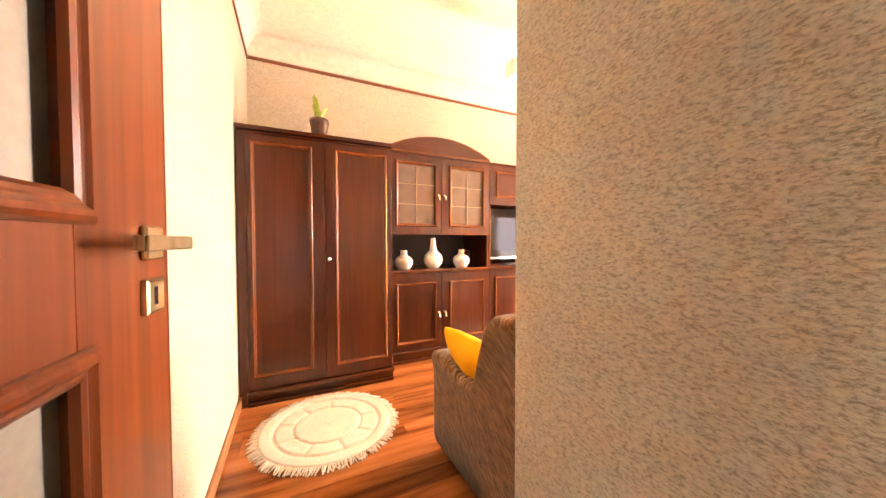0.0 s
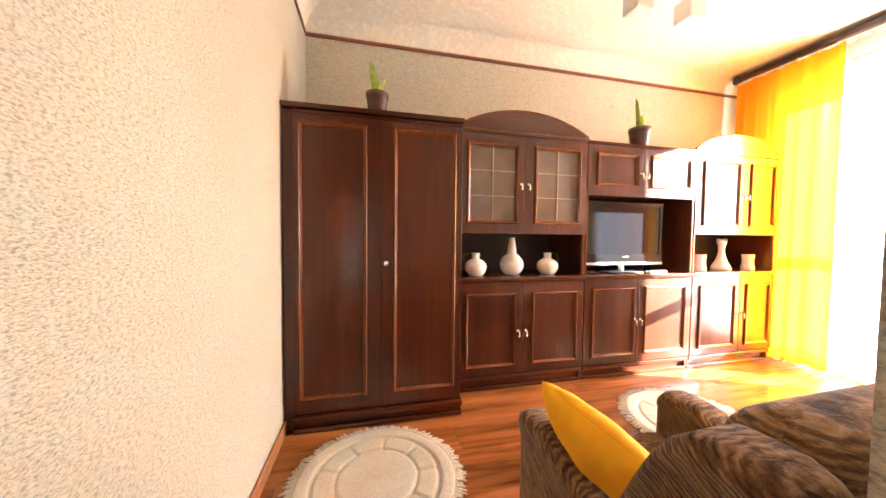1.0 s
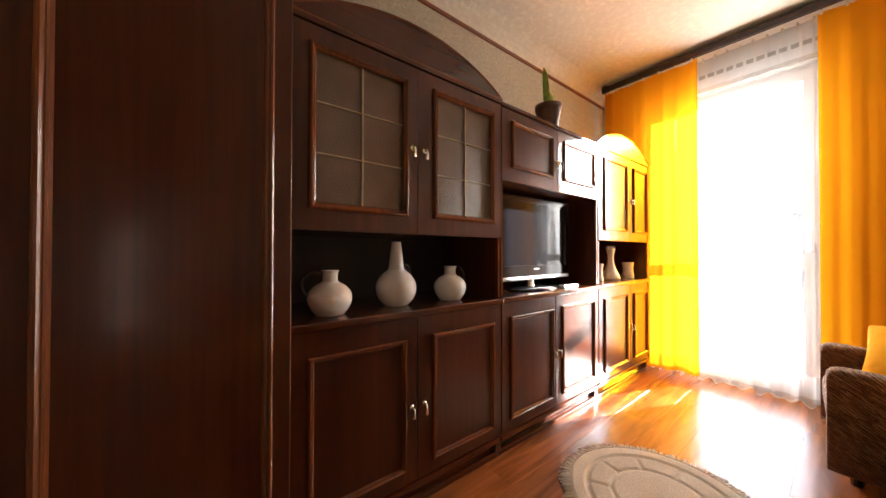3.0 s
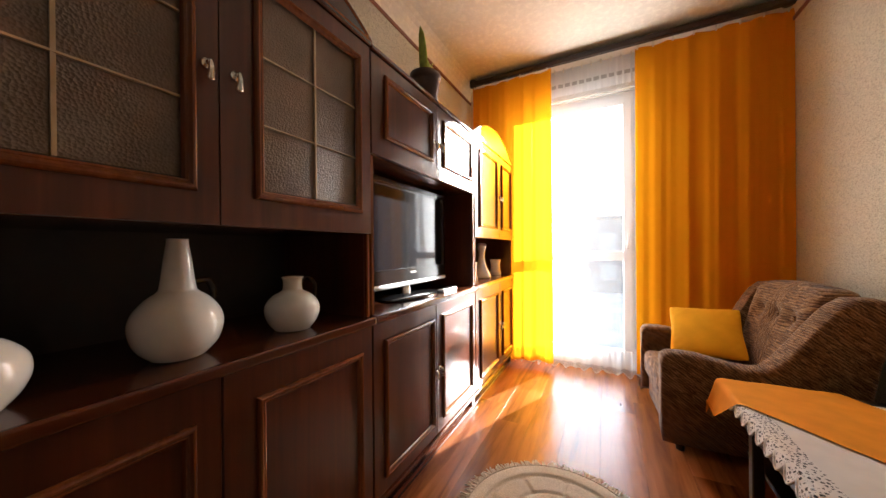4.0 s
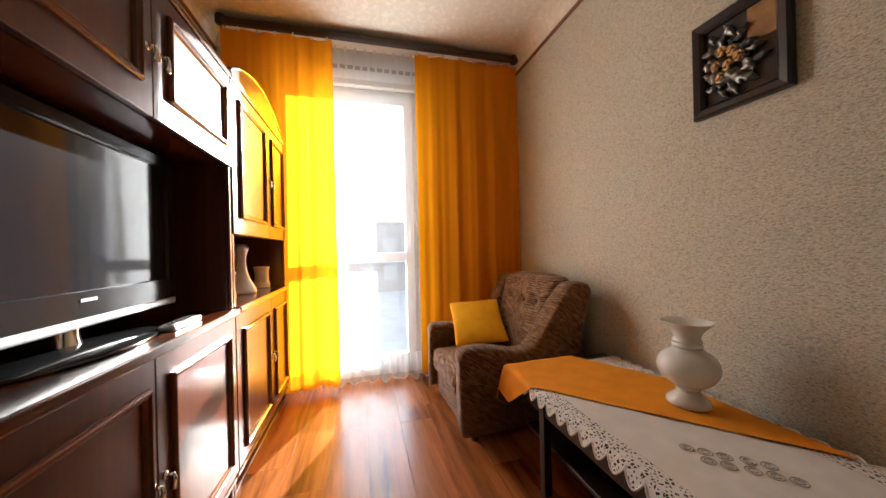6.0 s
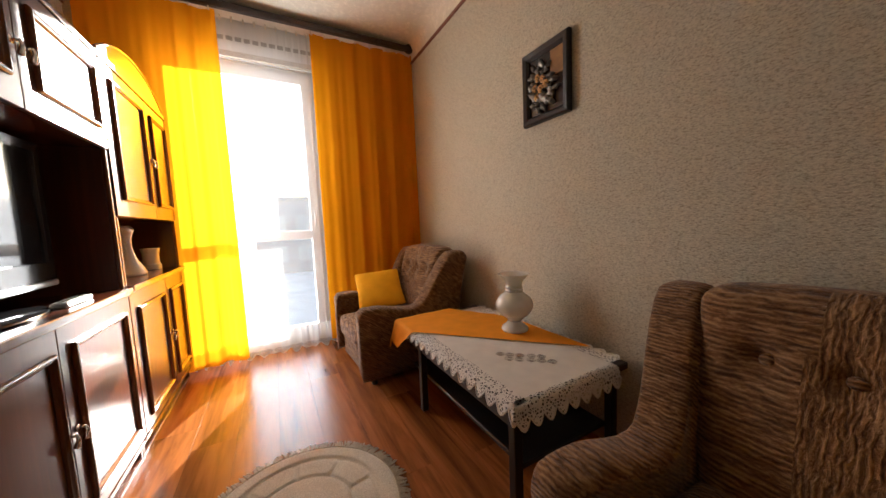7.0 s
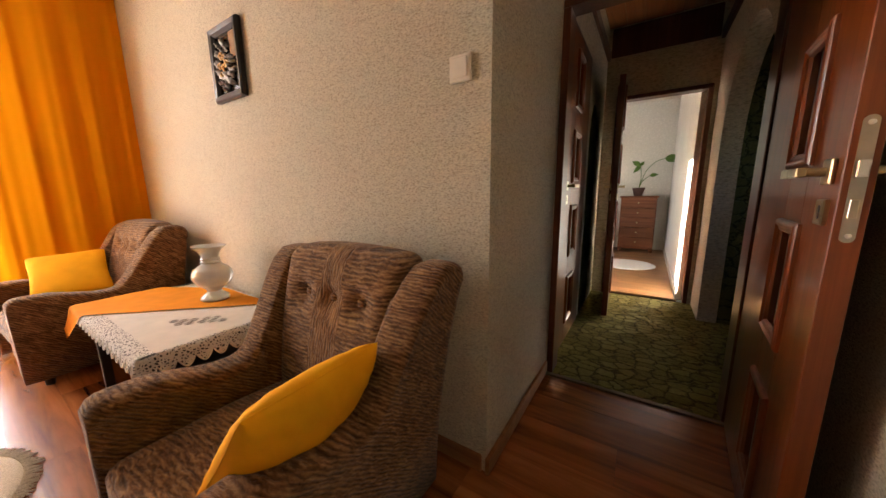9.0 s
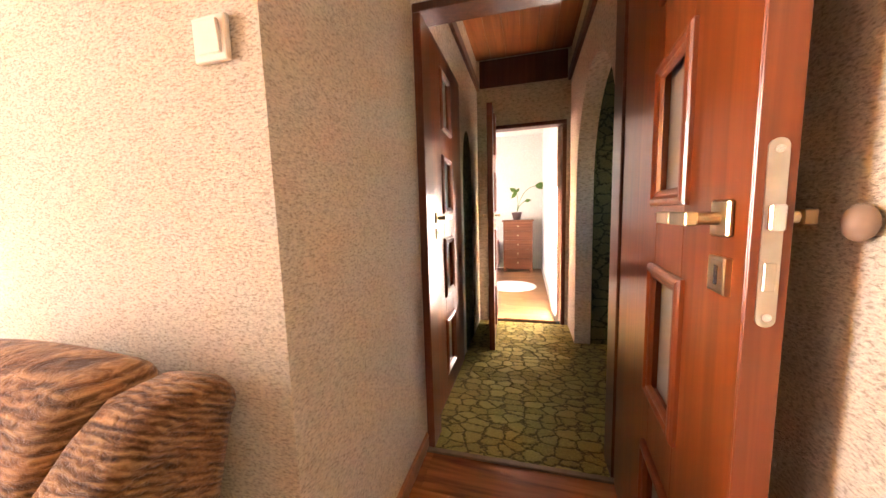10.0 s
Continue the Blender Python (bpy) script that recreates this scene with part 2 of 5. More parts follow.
def stone_pattern(name, base, dark, scale, relief, hatch=0.0):
    """Uneven stones with sunken joints; some stones are hatched with fine ribs."""
    m, nt, b = material(name, 0.92, spec=0.12)
    v = coords(nt, scale)
    n0 = node(nt, "ShaderNodeTexNoise", Scale=3.0, Detail=2.0)
    nt.links.new(v, n0.inputs["Vector"])
    warp = mixed(nt, 0.42, v, n0.outputs["Color"])
    vo = nt.nodes.new("ShaderNodeTexVoronoi")
    vo.feature, vo.distance = "F1", "EUCLIDEAN"
    edge = nt.nodes.new("ShaderNodeTexVoronoi")
    edge.feature = "DISTANCE_TO_EDGE"
    for v1 in (vo, edge):
        v1.inputs["Scale"].default_value = 1.0
        v1.inputs["Randomness"].default_value = 0.8
        nt.links.new(warp, v1.inputs["Vector"])
    n2 = node(nt, "ShaderNodeTexNoise", Scale=7.0, Detail=5.0)
    nt.links.new(v, n2.inputs["Vector"])
    wave = nt.nodes.new("ShaderNodeTexWave")
    wave.inputs["Scale"].default_value = 4.2
    wave.inputs["Distortion"].default_value = 1.5
    nt.links.new(v, wave.inputs["Vector"])
    few = ramp(nt, vo.outputs["Color"], [(0.48, (0, 0, 0)), (0.52, (1, 1, 1))])
    ribs = mixed(nt, few, (1.0, 1.0, 1.0), ramp(nt, wave.outputs["Fac"], [(0.25, (0.35, 0.35, 0.35)), (0.5, (1, 1, 1))]))
    joint = ramp(nt, edge.outputs["Distance"], [(0.01, (0.05, 0.05, 0.05)), (0.09, (1, 1, 1))])
    height = mixed(nt, hatch, joint, mixed(nt, 1.0, joint, ribs, "MULTIPLY"))
    c = mixed(nt, height, dark, base)
    tone = ramp(nt, vo.outputs["Color"], [(0.1, (0.86, 0.88, 0.86)), (0.9, (1.12, 1.10, 1.0))])
    c = mixed(nt, 1.0, c, tone, "MULTIPLY")
    w = ramp(nt, n2.outputs["Fac"], [(0.3, (0.72, 0.72, 0.7)), (0.7, (1.15, 1.15, 1.1))])
    nt.links.new(mixed(nt, 1.0, c, w, "MULTIPLY"), b.inputs["Base Color"])
    bump(nt, b, height, relief, 0.006)
    return m


def pebbled_glass():
    m, nt, b = material("pebbled_bronze_glass", 0.16)
    vo = nt.nodes.new("ShaderNodeTexVoronoi")
    vo.inputs["Scale"].default_value = 190.0
    nt.links.new(coords(nt), vo.inputs["Vector"])
    n = node(nt, "ShaderNodeTexNoise", Scale=5.0, Detail=2.0)
    nt.links.new(coords(nt), n.inputs["Vector"])
    nt.links.new(ramp(nt, n.outputs["Fac"], [(0.3, (0.115, 0.076, 0.05)), (0.7, (0.19, 0.13, 0.088))]), b.inputs["Base Color"])
    bump(nt, b, vo.outputs["Distance"], 0.6, 0.003)
    return m


def lace_cloth():
    """White crochet: a net of round holes."""
    m, nt, b = material("white_crochet_lace", 0.9, spec=0.1)
    b.inputs["Base Color"].default_value = (0.74, 0.71, 0.66, 1)
    v = coords(nt, (88, 88, 88))
    vo = nt.nodes.new("ShaderNodeTexVoronoi")
    vo.feature = "DISTANCE_TO_EDGE"
    vo.inputs["Scale"].default_value = 1.0
    nt.links.new(v, vo.inputs["Vector"])
    hole = ramp(nt, vo.outputs["Distance"], [(0.2, (1, 1, 1)), (0.24, (0, 0, 0))])
    nt.links.new(hole, b.inputs["Alpha"])
    bump(nt, b, vo.outputs["Distance"], 0.5, 0.001)
    return m


RUGWOOL = rug_cloth()
BOUCLE_V = chair_cloth("brown_chenille_cross_rib", (radians(-38), 0, 0), 29.0, 6.0)
BOUCLE_X = chair_cloth("brown_chenille_seat_rib", (radians(80), 0, 0), 22.0, 8.0)
BOUCLE_B = chair_cloth("brown_chenille_back_rib", (0, 0, 0), 23.0, 5.5)
BOUCLE_C = chair_cloth("brown_chenille_braid", (0, radians(90), 0), 26.0, 9.0)
CARPET = stone_pattern("green_cut_pile", (0.275, 0.228, 0.07), (0.06, 0.048, 0.015), (20, 30, 20), 1.0, 0.8)
GREENSTONE = stone_pattern("green_stone_paper", (0.13, 0.13, 0.058), (0.035, 0.036, 0.017), (15, 15, 21), 1.0, 0.4)
PEBBLE = pebbled_glass()
LACE = lace_cloth()

# ---- building helpers ----
BASE = {}


def thing(name, label, category, at=(0, 0, 0), group="", kind=""):
    ob = new(name)
    ob.empty_display_size = 0.05
    ob.location = at
    BASE[ob] = Vector(at)
    return tagged(ob, label, category, group, kind)


def part(name, bm, mat, parent=None, label="", smooth=False):
    """Links a bmesh, given in world metres, as one mesh object under its parent."""
    off = BASE[parent] if parent is not None else Vector((0, 0, 0))
    for v in bm.verts:
        v.co -= off
    bmesh.ops.recalc_face_normals(bm, faces=bm.faces)
    me = bpy.data.meshes.new(name)
    bm.to_mesh(me)
    bm.free()
    me.materials.append(mat)
    if smooth:
        me.polygons.foreach_set("use_smooth", [True] * len(me.polygons))
    ob = new(name, me)
    if parent is not None:
        ob.parent = parent
    BASE[ob] = off
    if label:
        ob["label"] = label
    return ob


def solo(name, bm, mat, label, category, kind="", group="", smooth=False):
    return tagged(part(name, bm, mat, None, "", smooth), label, category, group, kind)


def box(x0, x1, y0, y1, z0, z1, bevel=0.0, bm=None, seg=1):
    out = bm if bm is not None else bmesh.new()
    tmp = bmesh.new()
    m = Matrix.LocRotScale(((x0 + x1) / 2, (y0 + y1) / 2, (z0 + z1) / 2), None, (abs(x1 - x0), abs(y1 - y0), abs(z1 - z0)))
    bmesh.ops.create_cube(tmp, size=1.0, matrix=m)
    if bevel:
        bmesh.ops.bevel(tmp, geom=tmp.edges[:], offset=bevel, segments=seg, affect="EDGES", profile=0.5)
    merge(out, tmp)
    return out


def merge(out, tmp, m=None):
    made = [out.verts.new(m @ v.co if m else v.co) for v in tmp.verts]
    tmp.verts.index_update()
    for f in tmp.faces:
        out.faces.new([made[v.index] for v in f.verts])
    tmp.free()
    return out


def lathe(profile, centre=(0, 0, 0), seg=44, bm=None):
    """A solid of revolution about z; profile: (radius, height) from bottom to top."""
    out = bm if bm is not None else bmesh.new()
    rings = []
    for r, z in profile:
        if r < 1e-5:
            rings.append([out.verts.new((centre[0], centre[1], centre[2] + z))])
        else:
            rings.append([out.verts.new((centre[0] + r * math.cos(2 * math.pi * k / seg), centre[1] + r * math.sin(2 * math.pi * k / seg), centre[2] + z)) for k in range(seg)])
    for a, b in zip(rings, rings[1:]):
        for k in range(seg):
            j = (k + 1) % seg
            if len(a) == 1 and len(b) == 1:
                continue
            if len(a) == 1:
                out.faces.new((a[0], b[k], b[j]))
            elif len(b) == 1:
                out.faces.new((a[k], a[j], b[0]))
            else:
                out.faces.new((a[k], a[j], b[j], b[k]))
    return out


def rounded(profile):
    """A turned profile with its corners eased into curves."""
    pts = smooth_line([(r, h, 0) for r, h in profile], 4)
    return [(max(0.0 if k in (0, len(pts) - 1) else 0.002, p.x), p.y) for k, p in enumerate(pts)]


def smooth_line(points, steps=6):
    """Catmull-Rom through points."""
    p = [Vector(q) for q in points]
    p = [2 * p[0] - p[1]] + p + [2 * p[-1] - p[-2]]
    out = []
    for i in range(1, len(p) - 2):
        a, b, c, d = p[i - 1], p[i], p[i + 1], p[i + 2]
        for s in range(steps):
            t = s / steps
            out.append(0.5 * (2 * b + (c - a) * t + (2 * a - 5 * b + 4 * c - d) * t * t + (3 * b - a - 3 * c + d) * t ** 3))
    out.append(p[-2])
    return out


def tube(points, radius, seg=8, bm=None):
    """A round bar along points; radius: one number or one for each point."""
    out = bm if bm is not None else bmesh.new()
    pts = [Vector(p) for p in points]
    rad = radius if isinstance(radius, (list, tuple)) else [radius] * len(pts)
    rings = []
    side = None
    for i, p in enumerate(pts):
        way = (pts[min(i + 1, len(pts) - 1)] - pts[max(i - 1, 0)]).normalized()
        if side is None:
            side = way.orthogonal().normalized()
        side = (side - way * side.dot(way)).normalized()
        up = way.cross(side)
        rings.append([out.verts.new(p + rad[i] * (math.cos(2 * math.pi * k / seg) * side + math.sin(2 * math.pi * k / seg) * up)) for k in range(seg)])
    for a, b in zip(rings, rings[1:]):
        for k in range(seg):
            j = (k + 1) % seg
            out.faces.new((a[k], a[j], b[j], b[k]))
    out.faces.new(rings[0][::-1])
    out.faces.new(rings[-1])
    return out


def rect_loft(loops, bm=None, close=False, fill=False, turn=None):
    """Joins rectangles (x0, x1, z0, z1, y), one after the other: mitred mouldings and frames facing -y."""
    out = bm if bm is not None else bmesh.new()
    rings = []
    for x0, x1, z0, z1, y in loops:
        corners = [(x0, y, z0), (x1, y, z0), (x1, y, z1), (x0, y, z1)]
        rings.append([out.verts.new(turn @ Vector(c) if turn else c) for c in corners])
    pairs = list(zip(rings, rings[1:]))
    if close:
        pairs.append((rings[-1], rings[0]))
    for a, b in pairs:
        for k in range(4):
            j = (k + 1) % 4
            out.faces.new((a[k], a[j], b[j], b[k]))
    if fill:
        out.faces.new(rings[-1])
    return out


def inset(r, d, y):
    return (r[0] + d, r[1] - d, r[2] + d, r[3] - d, y)


def moulding(r, y, w=0.024, h=0.014, turn=None):
    """A stepped, rounded moulding round the rectangle r=(x0, x1, z0, z1), proud of the face at y."""
    prof = [(0, 0.0), (0, 0.5), (0.1, 0.8), (0.25, 1.0), (0.42, 1.0), (0.55, 0.72), (0.62, 0.62), (0.7, 0.66), (0.85, 0.5), (1.0, 0.0)]
    return rect_loft([inset(r, w * a, y - h * b) for a, b in prof], turn=turn)


def grid_sheet(fn, nu, nv, thick=0.0):
    """A sheet of nu by nv faces over the unit square; with thickness it gets a back."""
    bm = bmesh.new()
    vs = [[bm.verts.new(fn(i / nu, j / nv)) for j in range(nv + 1)] for i in range(nu + 1)]
    for i in range(nu):
        for j in range(nv):
            bm.faces.new((vs[i][j], vs[i + 1][j], vs[i + 1][j + 1], vs[i][j + 1]))
    if thick:
        bm.normal_update()
        bmesh.ops.solidify(bm, geom=bm.faces[:], thickness=thick)
    return bm


# ---- the room's shell ----
XW, XE, YS, YN, ZC = -0.02, 4.20, 1.136, 3.52, 2.735
PIER, YD = 0.834, 0.33


def wall(name, x0, x1, y0, y1, z0, z1, label, mat=None):
    return solo(name, box(x0, x1, y0, y1, z0, z1), mat or WALL, label, "wall", "structure")


wall("wall_west", XW - 0.15, XW, YD, YN + 0.15, 0, 2.95, "beige textured wallpaper wall beside the wardrobe")
wall("wall_north", XW, XE + 0.25, YN, YN + 0.15, 0, 2.95, "beige textured wallpaper wall behind the cabinets")
wall("wall_south", PIER + 0.12, XE + 0.25, YS - 0.13, YS, 0, 2.95, "beige textured wallpaper wall behind the armchairs")
wall("wall_pier", PIER, PIER + 0.12, YD - 0.1, YS, 0, 2.95, "beige textured wallpaper pier beside the doorway")
# window wall, built round its opening
WY0, WY1, WZ0, WZ1 = 2.01, 3.02, 0.04, 2.415


def wall_with_hole(name, axis, c0, c1, lo, hi, z0, z1, a0, a1, h0, h1, mat, label):
    """A wall along y (axis 'x') or along x (axis 'y') with one oblong opening."""
    bm = bmesh.new()
    for u0, u1, w0, w1 in ((lo, a0, z0, z1), (a1, hi, z0, z1), (a0, a1, h1, z1), (a0, a1, z0, h0)):
        if u1 - u0 < 1e-4 or w1 - w0 < 1e-4:
            continue
        if axis == "x":
            box(c0, c1, u0, u1, w0, w1, bm=bm)
        else:
            box(u0, u1, c0, c1, w0, w1, bm=bm)
    return solo(name, bm, mat, label, "wall", "structure")


wall_with_hole("wall_east", "x", XE, XE + 0.38, YS, YN, 0, 2.95, WY0, WY1, WZ0, WZ1, WALL, "beige window wall behind the yellow curtains")
# unseen wall, added only to limit the sun on its right-hand side
wall("wall_loggia", XE + 0.38, 4.95, 1.86, 2.04, -0.2, 2.95, "unseen rendered wall added outside to cut the sunbeam", WHITEWALL)
# added white facing: stands in for daylight that brightens the voile above the opening
solo("trim_lintel", box(XE - 0.008, XE, WY0 - 0.08, WY1 + 0.3, WZ1, 2.66, 0.002), WHITEWALL, "white board added over the balcony door to brighten the voile head", "trim", "structure")
# doorway to the hall
DX0, DX1, DZ = 0.012, 0.825, 1.932
wall_with_hole("wall_doorway", "y", YD - 0.1, YD, XW - 0.15, PIER, 0, 2.95, DX0, DX1, 0, DZ, WALL, "beige wall round the hall doorway")

# ceiling with a hollow cove along the walls, one mesh


def room_ceiling():
    bm = bmesh.new()
    R, n = 0.13, 6
    outline = [(XW, YD), (PIER, YD), (PIER, YS), (XE, YS), (XE, YN), (XW, YN)]
    # inner outline moved in by the cove's run
    inward = [(1, 1), (-1, 1), (-1, 1), (-1, 1), (-1, -1), (1, -1)]
    rings = []
    for k in range(n + 1):
        a = math.pi / 2 * k / n
        run, z = R * (1 - math.cos(a)), ZC - R + R * math.sin(a)
        ring = []
        for (x, y), (sx, sy) in zip(outline, inward):
            ring.append(bm.verts.new((x + sx * run, y + sy * run, z)))
        rings.append(ring)
    for a, b in zip(rings, rings[1:]):
        for k in range(6):
            j = (k + 1) % 6
            bm.faces.new((a[k], a[j], b[j], b[k]))
    bm.faces.new(rings[-1])
    box(XW, XE, YD, YN, ZC + 0.06, ZC + 0.16, bm=bm)
    return solo("ceiling", bm, CEIL, "cream rough plaster ceiling with a rounded cove", "ceiling", "structure")


room_ceiling()
for nm, b in (("trim_north", (XW + 0.012, XE, YN - 0.012, YN, 2.566, 2.592)), ("trim_west", (XW, XW + 0.012, YD, YN, 2.566, 2.592)),
              ("trim_south", (PIER, XE, YS, YS + 0.012, 2.566, 2.592))):
    solo(nm, box(*b, bevel=0.003), TRIMWOOD, "thin reddish brown wooden picture rail", "trim", "structure")
for nm, b in (("baseboard_west", (XW, XW + 0.016, YD, 2.86, 0, 0.07)), ("baseboard_south", (PIER + 0.016, XE, YS, YS + 0.016, 0, 0.07)),
              ("baseboard_pier", (PIER - 0.016, PIER, YD, YS + 0.016, 0, 0.07)), ("baseboard_east", (XE - 0.016, XE, YS + 0.016, WY0, 0, 0.07))):
    solo(nm, box(*b, bevel=0.004), BASEWOOD, "honey brown wooden skirting board", "baseboard", "structure")

# subfloors; the planks come last
floor = solo("floor", box(XW, XE, YD + 0.02, YN, -0.10, -0.0115), plain("floor_bed", (0.05, 0.02, 0.01), 0.8), "reddish brown laminate plank floor", "floor", "structure")

# ---- window ----


def room_window():
    w = thing("window_1", "white plastic balcony door with a crossbar, daylight behind", "window", (XE + 0.1, (WY0 + WY1) / 2, 0.05), kind="structure")
    x0, x1 = XE + 0.07, XE + 0.14
    # frame: turned so that the loft faces the room
    turn = Matrix(((0, 1, 0, 0), (1, 0, 0, 0), (0, 0, 1, 0), (0, 0, 0, 1)))

    def ring(r, d, ya, yb):
        return rect_loft([(*r, ya), inset(r, d, ya), inset(r, d, yb), (*r, yb)], close=True, turn=turn)

    outer = (WY0, WY1, WZ0, WZ1)
    part("frame", ring(outer, 0.05, x0, x1), PVC, w)
    sash = (WY0 + 0.04, WY1 - 0.04, WZ0 + 0.04, WZ1 - 0.04)
    s = part("sash", ring(sash, 0.075, x0 - 0.02, x1 - 0.012), PVC, w)
    part("crossbar", box(x0 - 0.015, x1 - 0.014, WY0 + 0.11, WY1 - 0.11, 0.95, 1.03, 0.004), PVC, w)
    for z0, z1 in ((WZ0 + 0.11, 0.955), (1.025, WZ1 - 0.11)):
        g = part("pane", box(x0 + 0.01, x0 + 0.016, WY0 + 0.11, WY1 - 0.11, z0, z1), WINDOWGLASS, w)
        g.visible_shadow = False
    h = part("handle", box(x0 - 0.035, x0 - 0.02, WY0 + 0.065, WY0 + 0.095, 1.05, 1.12, 0.004), PVC, s)
    part("lever", tube([(x0 - 0.03, WY0 + 0.08, 1.085), (x0 - 0.065, WY0 + 0.08, 1.085), (x0 - 0.065, WY0 + 0.08, 1.2)], 0.009), PVC, w)


room_window()


def curtain_rail():
    r = thing("curtain_rail", "dark brown curtain rail along the window wall", "curtain rail", (4.05, 2.3, 2.67))
    part("rail", box(3.985, 4.03, YS + 0.01, YN - 0.09, 2.655, 2.70, 0.006), RAILWOOD, r)
    part("end_cap", lathe([(0, 0), (0.03, 0), (0.034, 0.01), (0.034, 0.05), (0.03, 0.06), (0, 0.06)], (4.008, YS + 0.045, 2.65)), RAILWOOD, r, smooth=True)
    part("end_cap", lathe([(0, 0), (0.03, 0), (0.034, 0.01), (0.034, 0.05), (0.03, 0.06), (0, 0.06)], (4.008, YN - 0.11, 2.65)), RAILWOOD, r, smooth=True)
    part("track", box(4.03, 4.19, YS + 0.03, YN - 0.11, 2.675, 2.70, 0.004), WHITEPLASTIC, r)


curtain_rail()


def drape(y0, y1, z0, z1, x, folds, amp, seed, gather=0.0, lean=None, top_scale=0.5):
    rng = random.Random(seed)
    phase = [rng.uniform(0, 6.28) for _ in range(4)]

    def fn(u, v):
        y = y0 + (y1 - y0) * u
        k = 2 * math.pi * folds
        a = amp * (top_scale + (1 - top_scale) * (1 - v)) * (1 + 0.35 * math.sin(5 * u + phase[0]))
        w = math.sin(k * u + phase[1] + 0.5 * math.sin(2.2 * u * 3 + phase[2]) + 0.25 * (1 - v) * math.sin(7 * u + phase[3]))
        w = w * (0.55 + 0.45 * math.sin(3.3 * u + phase[2])) + 0.25 * math.sin(1.7 * k * u + phase[3]) + 0.12 * math.sin(3.1 * k * u + 2 * v)
        xx = x + a * w + (lean(u, v) if lean else 0)
        yy = y + 0.3 * a * math.cos(k * u + phase[1]) + gather * (1 - v) * (0.5 - u)
        zz = z0 + (z1 - z0) * v + (0.006 * math.sin(k * u + phase[2]) if v == 0 else 0) - (0.012 * abs(math.sin(k * u * 0.5)) if v == 1 else 0)
        return (xx, yy, zz)

    return fn


def curtain(name, label, fn, mat, nu, nv, hooks=None):
    c = thing(name, label, "curtain", fn(0.5, 0))
    part("cloth", grid_sheet(fn, nu, nv), mat, c, smooth=True)
    for u in hooks or ():
        x, y, z = fn(u, 1)
        part("hook", tube([(x, y, z - 0.01), (x - 0.012, y, z + 0.006), (x, y, z + 0.03)], 0.006, 6), WHITEPLASTIC, c)
    return c


curtain("yellow_curtain", "yellow drape lit through by the sun beside the cabinets",
        drape(2.685, 3.425, 0.045, 2.648, 4.03, 5.0, 0.02, 3, lean=lambda u, v: -0.05 * math.exp(-((u - 0.42) / 0.13) ** 2) * (1 - 0.6 * v)), YELLOW, 120, 24,
        [0.04, 0.2, 0.36, 0.52, 0.68, 0.84, 0.97])
curtain("yellow_curtain", "yellow drape hanging shaded behind the armchair",
        drape(1.134, 2.045, 0.045, 2.648, 4.05, 5.2, 0.018, 8), YELLOW, 120, 24, [0.03, 0.17, 0.31, 0.45, 0.59, 0.73, 0.87, 0.98])


def sheer_fn(ya=1.95, yb=2.70, folds=10):
    base = drape(ya, yb, 0.0, 2.66, 4.125, folds, 0.011, 21, top_scale=0.4)

    def fn(u, v):
        x, y, z = base(u, v)
        if v < 0.08:
            k = 1 - v / 0.08
            x -= 0.05 * k * (0.6 + 0.4 * math.sin(40 * u)) * (1 if k < 1 else 1.6)
            z = max(0.004 + 0.012 * (1 + math.sin(57 * u)), z)
        return (x, y, z)
    return fn


sheer_head = sheer_fn()
sheer = curtain("sheer_curtain", "white voile net curtain glowing in front of the balcony door", sheer_fn(), SHEER, 130, 40, [0.05 + 0.1 * k for k in range(10)])

HEADCLOTH, FOOTCLOTH = fabric("voile_header", (0.95, 0.95, 0.95), 0.25), fabric("voile_foot", (0.95, 0.95, 0.95), 0.5)
TAPE, HEMTAPE = fabric("voile_tape", (0.5, 0.49, 0.48), 0.15), fabric("voile_hem", (0.8, 0.8, 0.8), 0.3)


def sheer_trim(head, owner, n):
    for k in range(13):
        part("header_tape", grid_sheet(lambda u, v: (lambda q: (q[0] - 0.004, q[1], 2.50 + 0.032 * v))(head((k + 0.14 + 0.72 * u) / 13, 0.95)), 8, 2), TAPE, owner, "grey woven header tape")
    part("header", grid_sheet(lambda u, v: (lambda q: (q[0] - 0.0025, q[1], 2.425 + 0.232 * v))(head(u, 0.96)), n, 4), HEADCLOTH, owner, "doubled white voile heading", True)
    part("foot_hem", grid_sheet(lambda u, v: (lambda q: (q[0] - 0.003, q[1], q[2] + 0.002))(head(u, 0.075 * v)), n, 6), FOOTCLOTH, owner, "ruffled white hem on the floor", True)
    part("hem", grid_sheet(lambda u, v: (lambda q: (q[0] - 0.003, q[1], 2.36 + 0.012 * v))(head(u, 0.9)), n, 2), HEMTAPE, owner)


sheer_trim(sheer_head, sheer, 130)
other_head = sheer_fn(2.715, 3.2, 7)
other = curtain("sheer_curtain", "white voile net curtain drawn behind the yellow drape", other_head, SHEER, 130, 40, [0.05 + 0.1 * k for k in range(10)])
sheer_trim(other_head, other, 130)

# ---- outside ----
# the outdoor glare is put into this pale colour; paving is not known here
solo("ground", box(5.0, 140, -90, 90, -4.2, -4.0), plain("glare_pale_ground", (0.5, 0.49, 0.46), 0.95, var=0.2, scale=0.6), "ground far below the window, coloured pale to stand for glare", "ground", "structure")


HOUSEPANE = plain("far_pane_grey", (0.17, 0.18, 0.2), 0.5)


